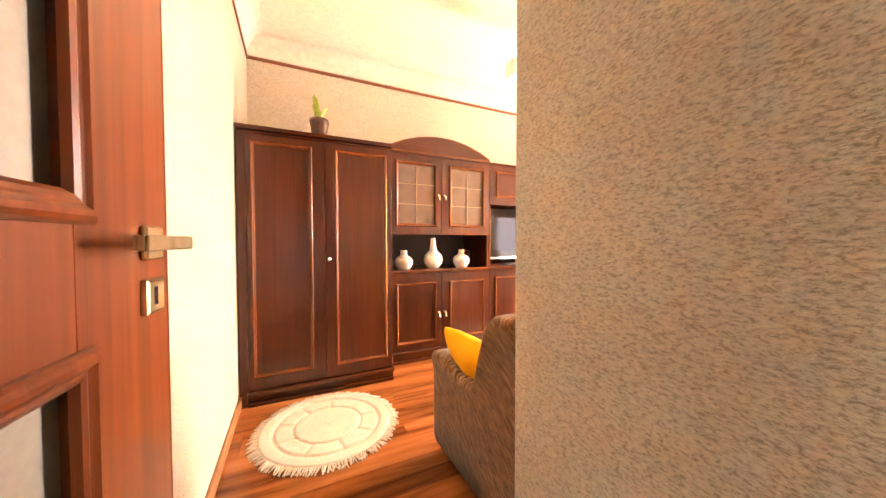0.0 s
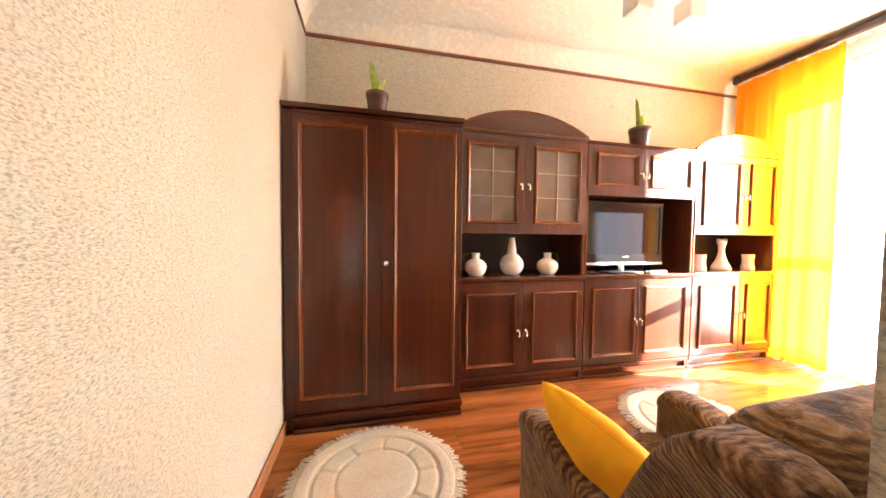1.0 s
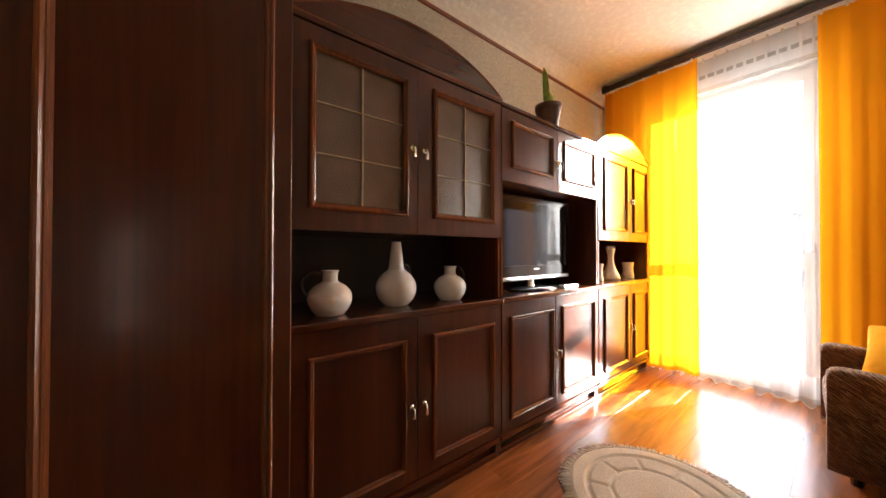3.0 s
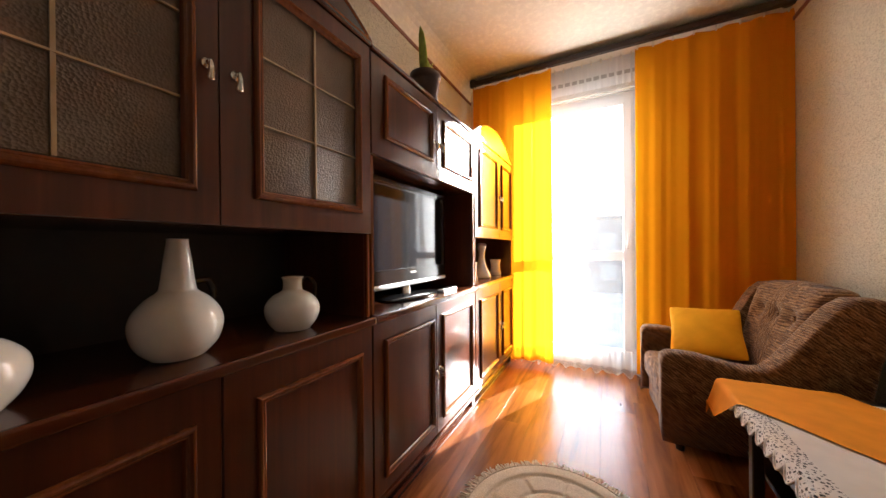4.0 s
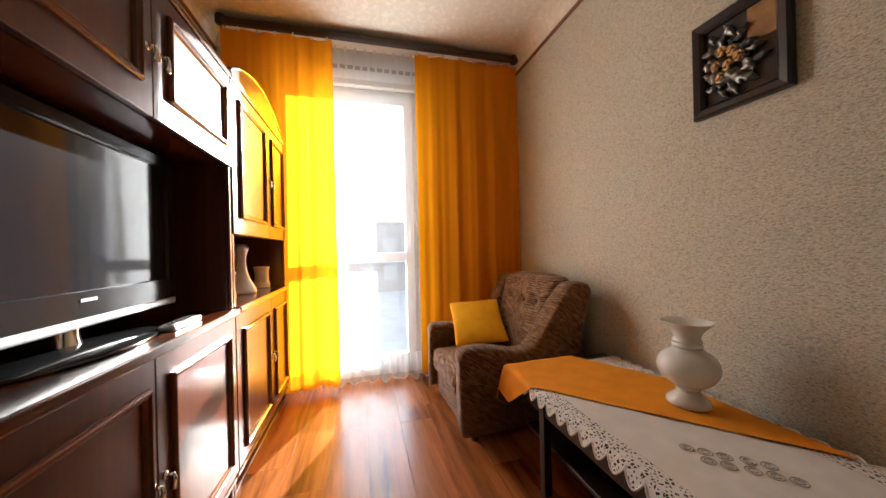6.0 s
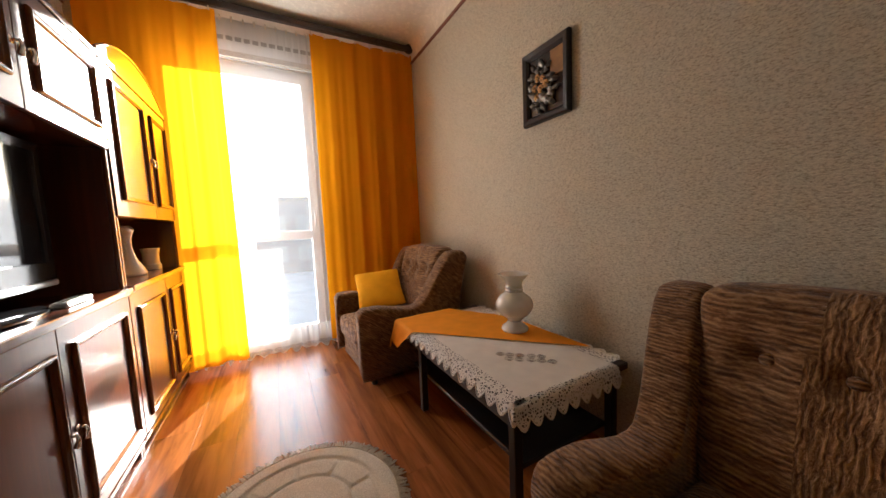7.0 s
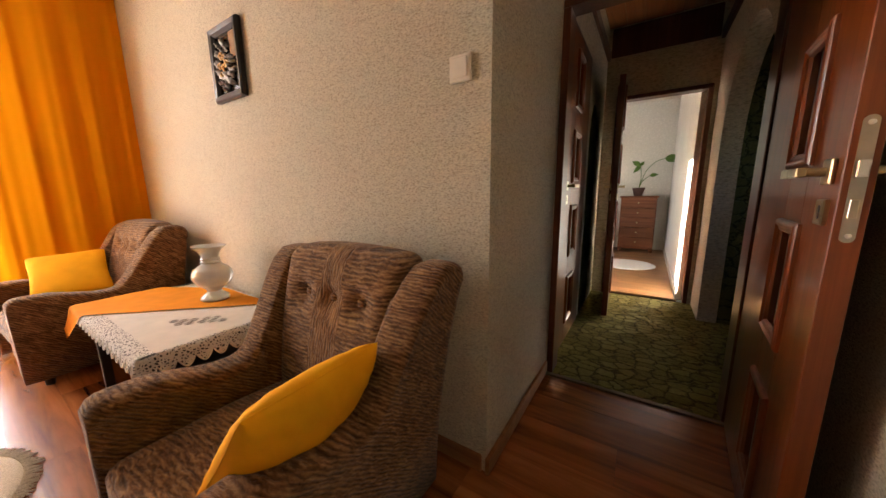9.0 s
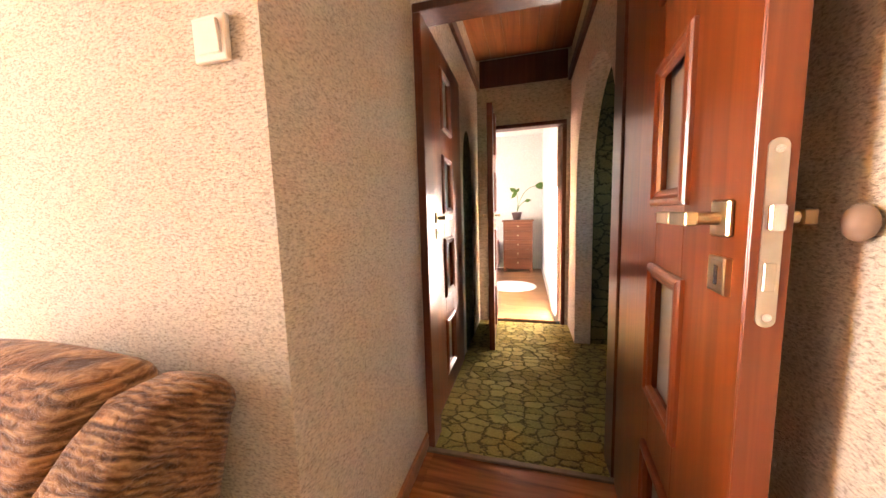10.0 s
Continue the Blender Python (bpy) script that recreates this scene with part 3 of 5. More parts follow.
def neighbour_house():
    h = thing("house", "dark grey apartment house across the yard", "house", (46, -5, -4))
    part("wall", box(40, 52, -16, 4.2, -4, 4.1), plain("render_grey", (0.10, 0.105, 0.115), 0.9), h)
    part("roof", box(39.5, 52.5, -16.5, 4.7, 4.1, 4.5, 0.1), plain("roof_grey", (0.06, 0.06, 0.065), 0.9), h)
    for j in range(2):
        for k in range(7):
            part("window", box(39.93, 40.0, -15 + 2.7 * k, -13.4 + 2.7 * k, -2.6 + 3.4 * j, -0.9 + 3.4 * j), HOUSEPANE, h)


neighbour_house()

# ---- wall unit ----


def pull(parent, x, y, z, drop=True):
    """A small brass drop handle with its rose."""
    rose = tube([(x, y, z), (x, y - 0.006, z)], 0.011, 12)
    tube([(x, y - 0.004, z), (x, y - 0.02, z)], 0.0045, 8, rose)
    tube(smooth_line([(x, y - 0.02, z + 0.004), (x, y - 0.024, z - 0.012), (x, y - 0.02, z - 0.034), (x, y - 0.018, z - 0.042)], 4), [0.0035, 0.004, 0.0045, 0.005, 0.0055, 0.006, 0.0068, 0.0075, 0.0085, 0.009, 0.008, 0.006, 0.003], 8, rose)
    return part("handle", rose, CHROME, parent, "small bright metal drop handle", smooth=True)


def panel_door(unit, x0, x1, z0, z1, y, panel, handle=None):
    """A panelled door, its face at y."""
    d = part("door", box(x0 + 0.0015, x1 - 0.0015, y, y + 0.02, z0 + 0.0015, z1 - 0.0015, 0.002), DARKWOOD, unit)
    part("moulding", moulding(panel, y), MOULD, d, "reddish moulding with its edge glints put into the colour")
    if handle:
        pull(d, handle[0], y, handle[1])
    return d


def glazed_door(unit, x0, x1, z0, z1, y, panel, handle):
    r = (x0 + 0.0015, x1 - 0.0015, z0 + 0.0015, z1 - 0.0015)
    p = (panel[0] + 0.018, panel[1] - 0.018, panel[2] + 0.018, panel[3] - 0.018)
    d = part("door", rect_loft([(*r, y), (*p, y), (*p, y + 0.02), (*r, y + 0.02)], close=True), DARKWOOD, unit)
    part("moulding", moulding(panel, y, 0.026, 0.014), MOULD, d, "reddish moulding with its edge glints put into the colour")
    part("pane", box(p[0] - 0.004, p[1] + 0.004, y + 0.008, y + 0.012, p[2] - 0.004, p[3] + 0.004), PEBBLE, d, "pebbled bronze glass")
    cx = (p[0] + p[1]) / 2
    part("glazing_bar", box(cx - 0.003, cx + 0.003, y + 0.003, y + 0.008, p[2], p[3]), BARS, d)
    for k in (1, 2):
        z = p[2] + (p[3] - p[2]) * k / 3
        part("glazing_bar", box(p[0], p[1], y + 0.002, y + 0.0075, z - 0.002, z + 0.002), BARS, d)
    pull(d, handle[0], y, handle[1])
    return d


def arched_top(unit, x0, x1, y, z0, z1):
    """The arched board over a cabinet with its rounded lip."""
    n = 28
    half, rise = (x1 - x0) / 2, z1 - z0 - 0.012
    rad = (half * half + rise * rise) / (2 * rise)
    arc = [(x0 + half + u, z1 - rad + math.sqrt(rad * rad - u * u)) for u in (half * (2 * k / n - 1) for k in range(n + 1))]
    bm = bmesh.new()
    rows = []
    for yy in (y + 0.006, y + 0.024):
        rows.append(([bm.verts.new((x, yy, z0)) for x, z in arc], [bm.verts.new((x, yy, z)) for x, z in arc]))
    for k in range(n):
        for low, high in rows:
            bm.faces.new((low[k], low[k + 1], high[k + 1], high[k]))
        bm.faces.new((rows[0][1][k], rows[0][1][k + 1], rows[1][1][k + 1], rows[1][1][k]))
    b = part("arched_board", bm, DARKWOOD_X, unit)
    part("lip", tube([(x, y + 0.008, z) for x, z in arc], 0.007, 8), MOULD, b, smooth=True)
    part("strip", box(x0, x1, y - 0.006, y + 0.02, z0 - 0.012, z0 + 0.008, 0.004), MOULD, b)


def plinth(unit, x0, x1, y, zt):
    part("plinth", box(x0, x1, y + 0.045, y + 0.06, 0.0, zt - 0.02), DARKWOOD_X, unit)
    part("plinth_moulding", box(x0, x1, y + 0.005, y + 0.055, zt - 0.035, zt - 0.004, 0.008, seg=2), DARKWOOD_X, unit)
    part("foot_moulding", box(x0, x1, y + 0.02, y + 0.048, 0.0, 0.03, 0.008, seg=2), DARKWOOD_X, unit)


def wardrobe():
    x0, x1, y, zt = 0.037, 0.992, 2.825, 1.806
    u = thing("wardrobe", "tall dark mahogany wardrobe with two panelled doors", "wardrobe", ((x0 + x1) / 2, 3.1, 0))
    yb = YN - 0.01
    part("side_panel", box(x0, x0 + 0.02, y + 0.001, yb, 0.0, zt - 0.03, 0.002), DARKWOOD, u)
    part("side_panel", box(x1 - 0.02, x1, y + 0.001, yb, 0.0, zt - 0.03, 0.002), DARKWOOD, u)
    part("scribe_panel", box(XW + 0.003, x0 - 0.001, y + 0.004, yb, 0.0, zt - 0.03, 0.001), DARKWOOD, u)
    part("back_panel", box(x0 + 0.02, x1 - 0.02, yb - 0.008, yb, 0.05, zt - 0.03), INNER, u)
    part("top", box(XW + 0.003, x1 + 0.004, y - 0.035, yb, zt - 0.028, zt, 0.006, seg=2), DARKWOOD_X, u)
    part("cornice", box(x0 - 0.004, x1 + 0.002, y - 0.02, y + 0.02, zt - 0.05, zt - 0.029, 0.008, seg=2), DARKWOOD_X, u)
    part("bottom", box(x0 + 0.02, x1 - 0.02, y + 0.02, yb - 0.01, 0.09, 0.11), INNER, u)
    zb = 0.105
    xm = 0.508
    panel_door(u, x0 + 0.002, xm, zb, zt - 0.05, y - 0.018, (0.063, 0.430, 0.182, 1.712))
    d = panel_door(u, xm, x1 - 0.002, zb, zt - 0.05, y - 0.018, (0.575, 0.948, 0.182, 1.712))
    kb = lathe([(0.004, 0), (0.004, 0.012), (0.014, 0.016), (0.016, 0.022), (0.012, 0.028), (0, 0.03)], (0, 0, 0), 16)
    bmesh.ops.transform(kb, matrix=Matrix.Translation((0.534, y - 0.018, 0.943)) @ pose(0, 0, 0, 90, 0, 0), verts=kb.verts)
    part("knob", kb, CHROME, d, "small bright metal knob", True)
    plinth(u, x0 - 0.004, x1 + 0.004, y - 0.055, zb)
    part("base", box(x0, x1, y + 0.0, y + 0.02, 0.0, zb), DARKWOOD_X, u)


wardrobe()
UY = 3.03


def unit_carcase(name, label, x0, x1, zt, shelf, nt0, nt1):
    """A cabinet: lower cupboard to the shelf, an open niche from nt0 to nt1, an upper cupboard to zt."""
    yb = YN - 0.02
    u = thing(name, label, "cabinet", ((x0 + x1) / 2, 3.25, 0), "wall unit cabinets")
    for a, b in ((x0, x0 + 0.02), (x1 - 0.02, x1)):
        part("side_panel", box(a, b, UY + 0.021, yb, 0.0, zt - 0.02, 0.002), DARKWOOD, u)
        part("side_edge", box(a, b, UY + 0.006, UY + 0.021, nt0, nt1, 0.004), MOULD, u)
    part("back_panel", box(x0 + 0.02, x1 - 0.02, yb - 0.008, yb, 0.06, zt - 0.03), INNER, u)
    part("top", box(x0, x1, UY - 0.008, yb, zt - 0.02, zt, 0.004, seg=2), DARKWOOD_X, u)
    part("upper_floor", box(x0 + 0.02, x1 - 0.02, UY + 0.022, yb - 0.01, nt1, nt1 + 0.02), DARKWOOD_X, u)
    part("worktop", box(x0 - 0.001, x1 + 0.001, UY - 0.022, yb - 0.01, shelf - 0.03, shelf, 0.007, seg=3), DARKWOOD_X, u)
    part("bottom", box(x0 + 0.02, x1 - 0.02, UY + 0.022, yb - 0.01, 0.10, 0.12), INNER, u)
    plinth(u, x0, x1, UY, 0.115)
    return u


def vitrine():
    x0, x1 = 1.005, 2.026
    u = unit_carcase("display_cabinet", "dark mahogany display cabinet with two glazed doors and an arched top", x0, x1, 1.835, 0.82, 0.82, 1.125)
    arched_top(u, x0, x1 + 0.008, UY - 0.002, 1.835, 1.988)
    xm = 1.515
    glazed_door(u, x0, xm, 1.125, 1.813, UY, (1.085, 1.468, 1.195, 1.752), (1.488, 1.475))
    glazed_door(u, xm, x1, 1.125, 1.813, UY, (1.592, 1.972, 1.195, 1.752), (1.548, 1.475))
    panel_door(u, x0, xm, 0.12, 0.788, UY, (1.085, 1.462, 0.175, 0.705), (1.487, 0.425))
    panel_door(u, xm, x1, 0.12, 0.788, UY, (1.592, 1.968, 0.175, 0.705), (1.548, 0.425))


vitrine()


def tv_unit():
    x0, x1 = 2.030, 3.056
    u = unit_carcase("tv_cabinet", "dark mahogany cabinet with an open television niche", x0, x1, 1.83, 0.82, 0.82, 1.425)
    xm = 2.538
    panel_door(u, x0, xm, 1.425, 1.808, UY, (2.108, 2.488, 1.50, 1.75), (2.512, 1.605))
    panel_door(u, xm, x1, 1.425, 1.808, UY, (2.605, 3.0, 1.50, 1.75), (2.566, 1.605))
    xm = 2.518
    panel_door(u, x0, xm, 0.12, 0.788, UY, (2.095, 2.487, 0.178, 0.716), (2.494, 0.455))
    panel_door(u, xm, x1, 0.12, 0.788, UY, (2.58, 2.99, 0.178, 0.722), (2.546, 0.455))


tv_unit()


def end_unit():
    x0, x1 = 3.062, 3.985
    u = unit_carcase("display_cabinet", "dark mahogany cabinet with an arched top in sunlight beside the curtain", x0, x1, 1.835, 0.825, 0.825, 1.14)
    arched_top(u, x0 - 0.006, x1, UY - 0.002, 1.835, 1.988)
    xm = 3.595
    panel_door(u, x0, xm, 1.14, 1.813, UY, (3.138, 3.532, 1.215, 1.755), (3.568, 1.48))
    panel_door(u, xm, x1, 1.14, 1.813, UY, (3.655, 3.94, 1.215, 1.755), (3.622, 1.48))
    panel_door(u, x0, xm, 0.12, 0.793, UY, (3.138, 3.532, 0.175, 0.715), (3.568, 0.455))
    panel_door(u, xm, x1, 0.12, 0.793, UY, (3.655, 3.94, 0.175, 0.715), (3.622, 0.455))


end_unit()

# ---- things on the wall unit ----


def television():
    y = 3.19
    t = thing("television", "black flat television with a silver strip on a glossy foot", "television", (2.51, y, 0.82))
    x0, x1, z0, z1 = 2.135, 2.905, 0.893, 1.404
    part("body", box(x0 + 0.06, x1 - 0.06, y + 0.02, y + 0.075, z0 + 0.06, z1 - 0.06, 0.015, seg=2), BLACKPLASTIC, t)
    part("bezel", rect_loft([(x0, x1, z0, z1, y + 0.02), (x0, x1, z0, z1, y - 0.012), inset((x0, x1, z0, z1), 0.006, y - 0.018), (x0 + 0.035, x1 - 0.035, z0 + 0.075, z1 - 0.035, y - 0.018),
                             (x0 + 0.038, x1 - 0.038, z0 + 0.078, z1 - 0.038, y - 0.008)]), BLACKPLASTIC, t)
    part("back_cover", box(x0, x1, y + 0.012, y + 0.03, z0, z1, 0.006), BLACKPLASTIC, t)
    part("screen", box(x0 + 0.036, x1 - 0.036, y - 0.01, y - 0.004, z0 + 0.076, z1 - 0.036), SCREEN, t)
    part("speaker_strip", box(x0 + 0.004, x1 - 0.004, y - 0.024, y + 0.0, z0 - 0.014, z0 + 0.010, 0.008, seg=3), SILVER, t, "silver strip under the screen")
    part("logo", box(2.50, 2.55, y - 0.0205, y - 0.0185, z0 + 0.05, z0 + 0.058), SILVER, t)
    part("neck", lathe([(0.035, 0), (0.03, 0.02), (0.03, 0.06)], (2.515, y + 0.03, 0.835), 20), CHROME, t, smooth=True)
    bm = lathe([(0.0, 0.0), (0.98, 0.0), (1.0, 0.25), (0.96, 0.5), (0.0, 1.0)], (0, 0, 0), 36)
    for v in bm.verts:
        v.co = Vector((2.51 + v.co.x * 0.235, y - 0.01 + v.co.y * 0.115, 0.82 + v.co.z * 0.018))
    part("foot", bm, BLACKPLASTIC, t, smooth=True)


television()
d = thing("remote_control", "slim silver remote control on the cabinet top", "remote control", (2.74, 3.07, 0.82))
part("case", box(2.66, 2.83, 3.055, 3.10, 0.8205, 0.84, 0.006, seg=2), SILVER, d)
for k in range(6):
    part("button", box(2.675 + 0.024 * k, 2.687 + 0.024 * k, 3.07, 3.085, 0.84, 0.8425, 0.001), DARKGLAZE, d)


def jug(x, y, z, s, label, handle_side):
    j = thing("jug", label, "jug", (x, y, z), "white vases in the niche")
    prof = [(0, 0), (0.05, 0), (0.062, 0.008), (0.078, 0.03), (0.088, 0.06), (0.084, 0.092), (0.062, 0.118), (0.036, 0.133), (0.031, 0.145), (0.031, 0.17), (0.036, 0.18), (0.034, 0.182), (0.028, 0.178), (0.026, 0.15), (0, 0.148)]
    part("body", lathe(rounded([(r * s, h * s) for r, h in prof]), (x, y, z), 48), PORCELAIN, j, smooth=True)
    h = handle_side
    pts = smooth_line([(x + h * 0.032 * s, y, z + 0.165 * s), (x + h * 0.07 * s, y + 0.01 * s, z + 0.174 * s), (x + h * 0.106 * s, y + 0.014 * s, z + 0.145 * s), (x + h * 0.104 * s, y + 0.014 * s, z + 0.1 * s), (x + h * 0.083 * s, y + 0.01 * s, z + 0.075 * s)], 5)
    part("handle", tube(pts, 0.009 * s, 10), DARKGLAZE, j, "dark glazed handle", True)


jug(1.19, 3.125, 0.821, 0.9, "squat white porcelain jug with a dark handle", -1)
jug(1.778, 3.14, 0.821, 0.9, "squat white porcelain jug with a dark handle", 1)


def long_vase(x, y, z):
    v = thing("vase", "white porcelain bottle vase with a long neck", "vase", (x, y, z), "white vases in the niche")
    prof = [(0, 0), (0.045, 0), (0.06, 0.008), (0.083, 0.035), (0.094, 0.075), (0.088, 0.11), (0.065, 0.142), (0.042, 0.16), (0.036, 0.175), (0.028, 0.24), (0.022, 0.283), (0.024, 0.288), (0.018, 0.286), (0.016, 0.25), (0, 0.248)]
    part("body", lathe(rounded([(r * 0.94, h * 0.955) for r, h in prof]), (x, y, z), 48), PORCELAIN, v, smooth=True)
    pts = smooth_line([(x + 0.035, y + 0.035, z + 0.165), (x + 0.085, y + 0.05, z + 0.17), (x + 0.1, y + 0.05, z + 0.13), (x + 0.08, y + 0.045, z + 0.1)], 5)
    part("handle", tube(pts, 0.008, 10), DARKGLAZE, v, "dark glazed handle", True)


long_vase(1.486, 3.155, 0.821)


def cat_vase(x, y, z):
    v = thing("vase", "slender white porcelain vase with a notched rim", "vase", (x, y, z), "white vases in the niche")
    prof = [(0, 0), (0.074, 0), (0.077, 0.012), (0.066, 0.04), (0.042, 0.085), (0.029, 0.13), (0.023, 0.17), (0.025, 0.21), (0.034, 0.24), (0.04, 0.262), (0.035, 0.262), (0.021, 0.22), (0, 0.2)]
    bm = lathe(prof, (x, y, z), 36)
    for w in bm.verts:
        if w.co.z > z + 0.24:
            w.co.z += 0.028 * abs((w.co.x - x) / 0.04) ** 2 - 0.006
    part("body", bm, PORCELAIN, v, smooth=True)


cat_vase(3.56, 3.17, 0.826)


def mug(x, y, z):
    v = thing("cup", "white porcelain cup with a ribbed band", "cup", (x, y, z), "white vases in the niche")
    prof = [(0, 0), (0.046, 0), (0.05, 0.006), (0.05, 0.03), (0.044, 0.045), (0.043, 0.1), (0.047, 0.12), (0.049, 0.135), (0.046, 0.135), (0.039, 0.1), (0.039, 0.02), (0, 0.018)]
    part("body", lathe(rounded(prof), (x, y, z), 48), PORCELAIN, v, smooth=True)


mug(3.30, 3.16, 0.826)
mug(3.855, 3.15, 0.826)


def pot_plant(x, y, z, s, tall, seed, label):
    rng = random.Random(seed)
    p = thing("potted_plant", label, "plant", (x, y, z))
    prof = [(0, 0), (0.046, 0), (0.05, 0.004), (0.061, 0.085), (0.062, 0.094), (0.066, 0.097), (0.067, 0.122), (0.062, 0.122), (0.056, 0.105), (0, 0.103)]
    part("pot", lathe([(r * s, h * s) for r, h in prof], (x, y, z), 28), POT, p, smooth=True)
    part("soil", lathe([(0, 0.104 * s), (0.058 * s, 0.107 * s), (0, 0.112 * s)], (x, y, z), 20), SOIL, p)
    for k in range(3):
        a = rng.uniform(0, 6.28)
        h = tall * rng.uniform(0.35, 0.7) if k else tall
        lean = rng.uniform(0.01, 0.05)
        w = s * rng.uniform(0.026, 0.036)

        def fn(u, v, a=a, h=h, lean=lean, w=w):
            t = v
            width = w * (0.55 + 0.9 * t) * (1 - t) ** 0.6 * 2.0 * (u - 0.5) * 1.25
            out = lean * t * t + 0.008
            cup = 0.25 * abs(u - 0.5) * w
            return (x + math.cos(a) * (out + cup) - math.sin(a) * width, y + math.sin(a) * (out + cup) + math.cos(a) * width, z + 0.1 * s + h * t)
        part("leaf", grid_sheet(fn, 4, 8, 0.002), LEAF, p, smooth=True)


pot_plant(0.484, 2.885, 1.807, 1.0, 0.185, 5, "young snake plant in a brown pot on the wardrobe")
pot_plant(2.55, 3.10, 1.831, 1.22, 0.27, 9, "young snake plant in a brown pot on the cabinet")

# ---- rugs ----


def round_rug(x, y, r, seed, label):
    rng = random.Random(seed)
    g = thing("round_rug", label, "rug", (x, y, 0), "round rugs")
    inner = r * 0.90
    bm = bmesh.new()
    nr, na = 64, 180
    rows = []

    def height(q, a):
        h = 0.017
        for ring in (0.50, 0.78, 0.80):
            h -= 0.006 * math.exp(-((q - ring) / 0.016) ** 2)
        if 0.5 < q < 0.78:
            # a ring of rounded pads, parted by cut grooves
            b = abs(((a * 9 / (2 * math.pi)) % 1.0) - 0.5)
            dx, dy, rr = (0.5 - b) * 2 * math.pi / 9 * q, min(q - 0.5, 0.78 - q), 0.07
            e = rr - math.hypot(rr - dx, rr - dy) if dx < rr and dy < rr else min(dx, dy)
            h -= 0.008 * math.exp(-(max(0, e) / 0.02) ** 2)
        if q > 0.96:
            h -= 0.010 * ((q - 0.96) / 0.04)
        return h
    c = bm.verts.new((x, y, 0.017))
    for i in range(1, nr + 1):
        q = i / nr
        rows.append([bm.verts.new((x + inner * q * math.cos(2 * math.pi * k / na), y + inner * q * math.sin(2 * math.pi * k / na), height(q, 2 * math.pi * k / na) + rng.uniform(-0.0006, 0.0006))) for k in range(na)])
    edge = [bm.verts.new((v.co.x, v.co.y, 0.001)) for v in rows[-1]]
    rows.append(edge)
    for k in range(na):
        bm.faces.new((c, rows[0][k], rows[0][(k + 1) % na]))
    for a, b in zip(rows, rows[1:]):
        for k in range(na):
            bm.faces.new((a[k], b[k], b[(k + 1) % na], a[(k + 1) % na]))
    part("rug_body", bm, RUGWOOL, g, smooth=True)
    fr = bmesh.new()
    for k in range(320):
        a = 2 * math.pi * (k + rng.uniform(-0.3, 0.3)) / 320
        a2 = a + rng.uniform(-0.05, 0.05)
        rr = r * rng.uniform(0.965, 1.02)
        p = [(x + q * math.cos(t), y + q * math.sin(t), h) for q, t, h in ((inner * 0.985, a, 0.012), ((inner + rr) / 2, (a + a2) / 2, 0.009), (rr, a2, 0.004))]
        tube(p, [0.0036, 0.004, 0.0028], 5, fr)
    tagged(part("fringe", fr, RUGWOOL, g, "cream knotted fringe"), kind="stuff")


round_rug(0.475, 2.375, 0.40, 1, "round cream tufted rug with a fringe before the wardrobe")
round_rug(2.345, 2.43, 0.40, 2, "round cream tufted rug with a fringe before the cabinets")

# ---- armchairs ----


def arm_height(y):
    t = min(1, max(0, (0.385 - y) / 0.27))
    t = t * t * (3 - 2 * t)
    f = min(1, max(0, (y - 0.42) / 0.26))
    h = 0.462 + 0.045 * f * f * (3 - 2 * f) + 0.363 * t
    if y > 0.75:
        h -= 0.03 * ((y - 0.75) / 0.05) ** 3
    if y < 0.05:
        h -= 0.035 * ((0.05 - y) / 0.05) ** 2
    return h


def chair_arm(side):
    """One arm that sweeps up into the wing of the back; side is -1 or 1."""
    bm = bmesh.new()
    rings = []
    ys = [0.0, 0.02, 0.05, 0.09, 0.13, 0.17, 0.2, 0.23, 0.26, 0.29, 0.32, 0.36, 0.4, 0.46, 0.52, 0.58, 0.64, 0.69, 0.73, 0.76, 0.78, 0.798]
    for y in ys:
        h = arm_height(y)
        flare = 0.06 * max(0, (h - 0.46) / 0.36)
        front = max(0, (y - 0.74) / 0.06)
        xo, xi = 0.340 - 0.012 * front, 0.235 + 0.012 * front
        r = 0.042 - 0.010 * max(0, (h - 0.46) / 0.36)
        pts = [(xi, 0.10), (xi, 0.30), (xi + flare * 0.5, h - r)]
        cx = (xo + xi) / 2 + flare
        half = (xo - xi) / 2 + 0.008
        for k in range(9):
            a = math.pi * (1 - k / 8)
            ca, sa = math.cos(a), math.sin(a)
            pts.append((cx + half * math.copysign(abs(ca) ** 0.55, ca), h - r + r * abs(sa) ** 0.6))
        pts += [(xo + flare * 0.95, h - r - 0.03), (xo + flare * 0.4, (h + 0.3) / 2), (xo, 0.28), (xo, 0.045)]
        rings.append([bm.verts.new((side * px, y, pz)) for px, pz in pts])
    for a, b in zip(rings, rings[1:]):
        for k in range(len(a) - 1):
            bm.faces.new((a[k], a[k + 1], b[k + 1], b[k]))
        bm.faces.new((a[-1], a[0], b[0], b[-1]))
    bm.faces.new(rings[0][::-1])
    bm.faces.new(rings[-1])
    return bm


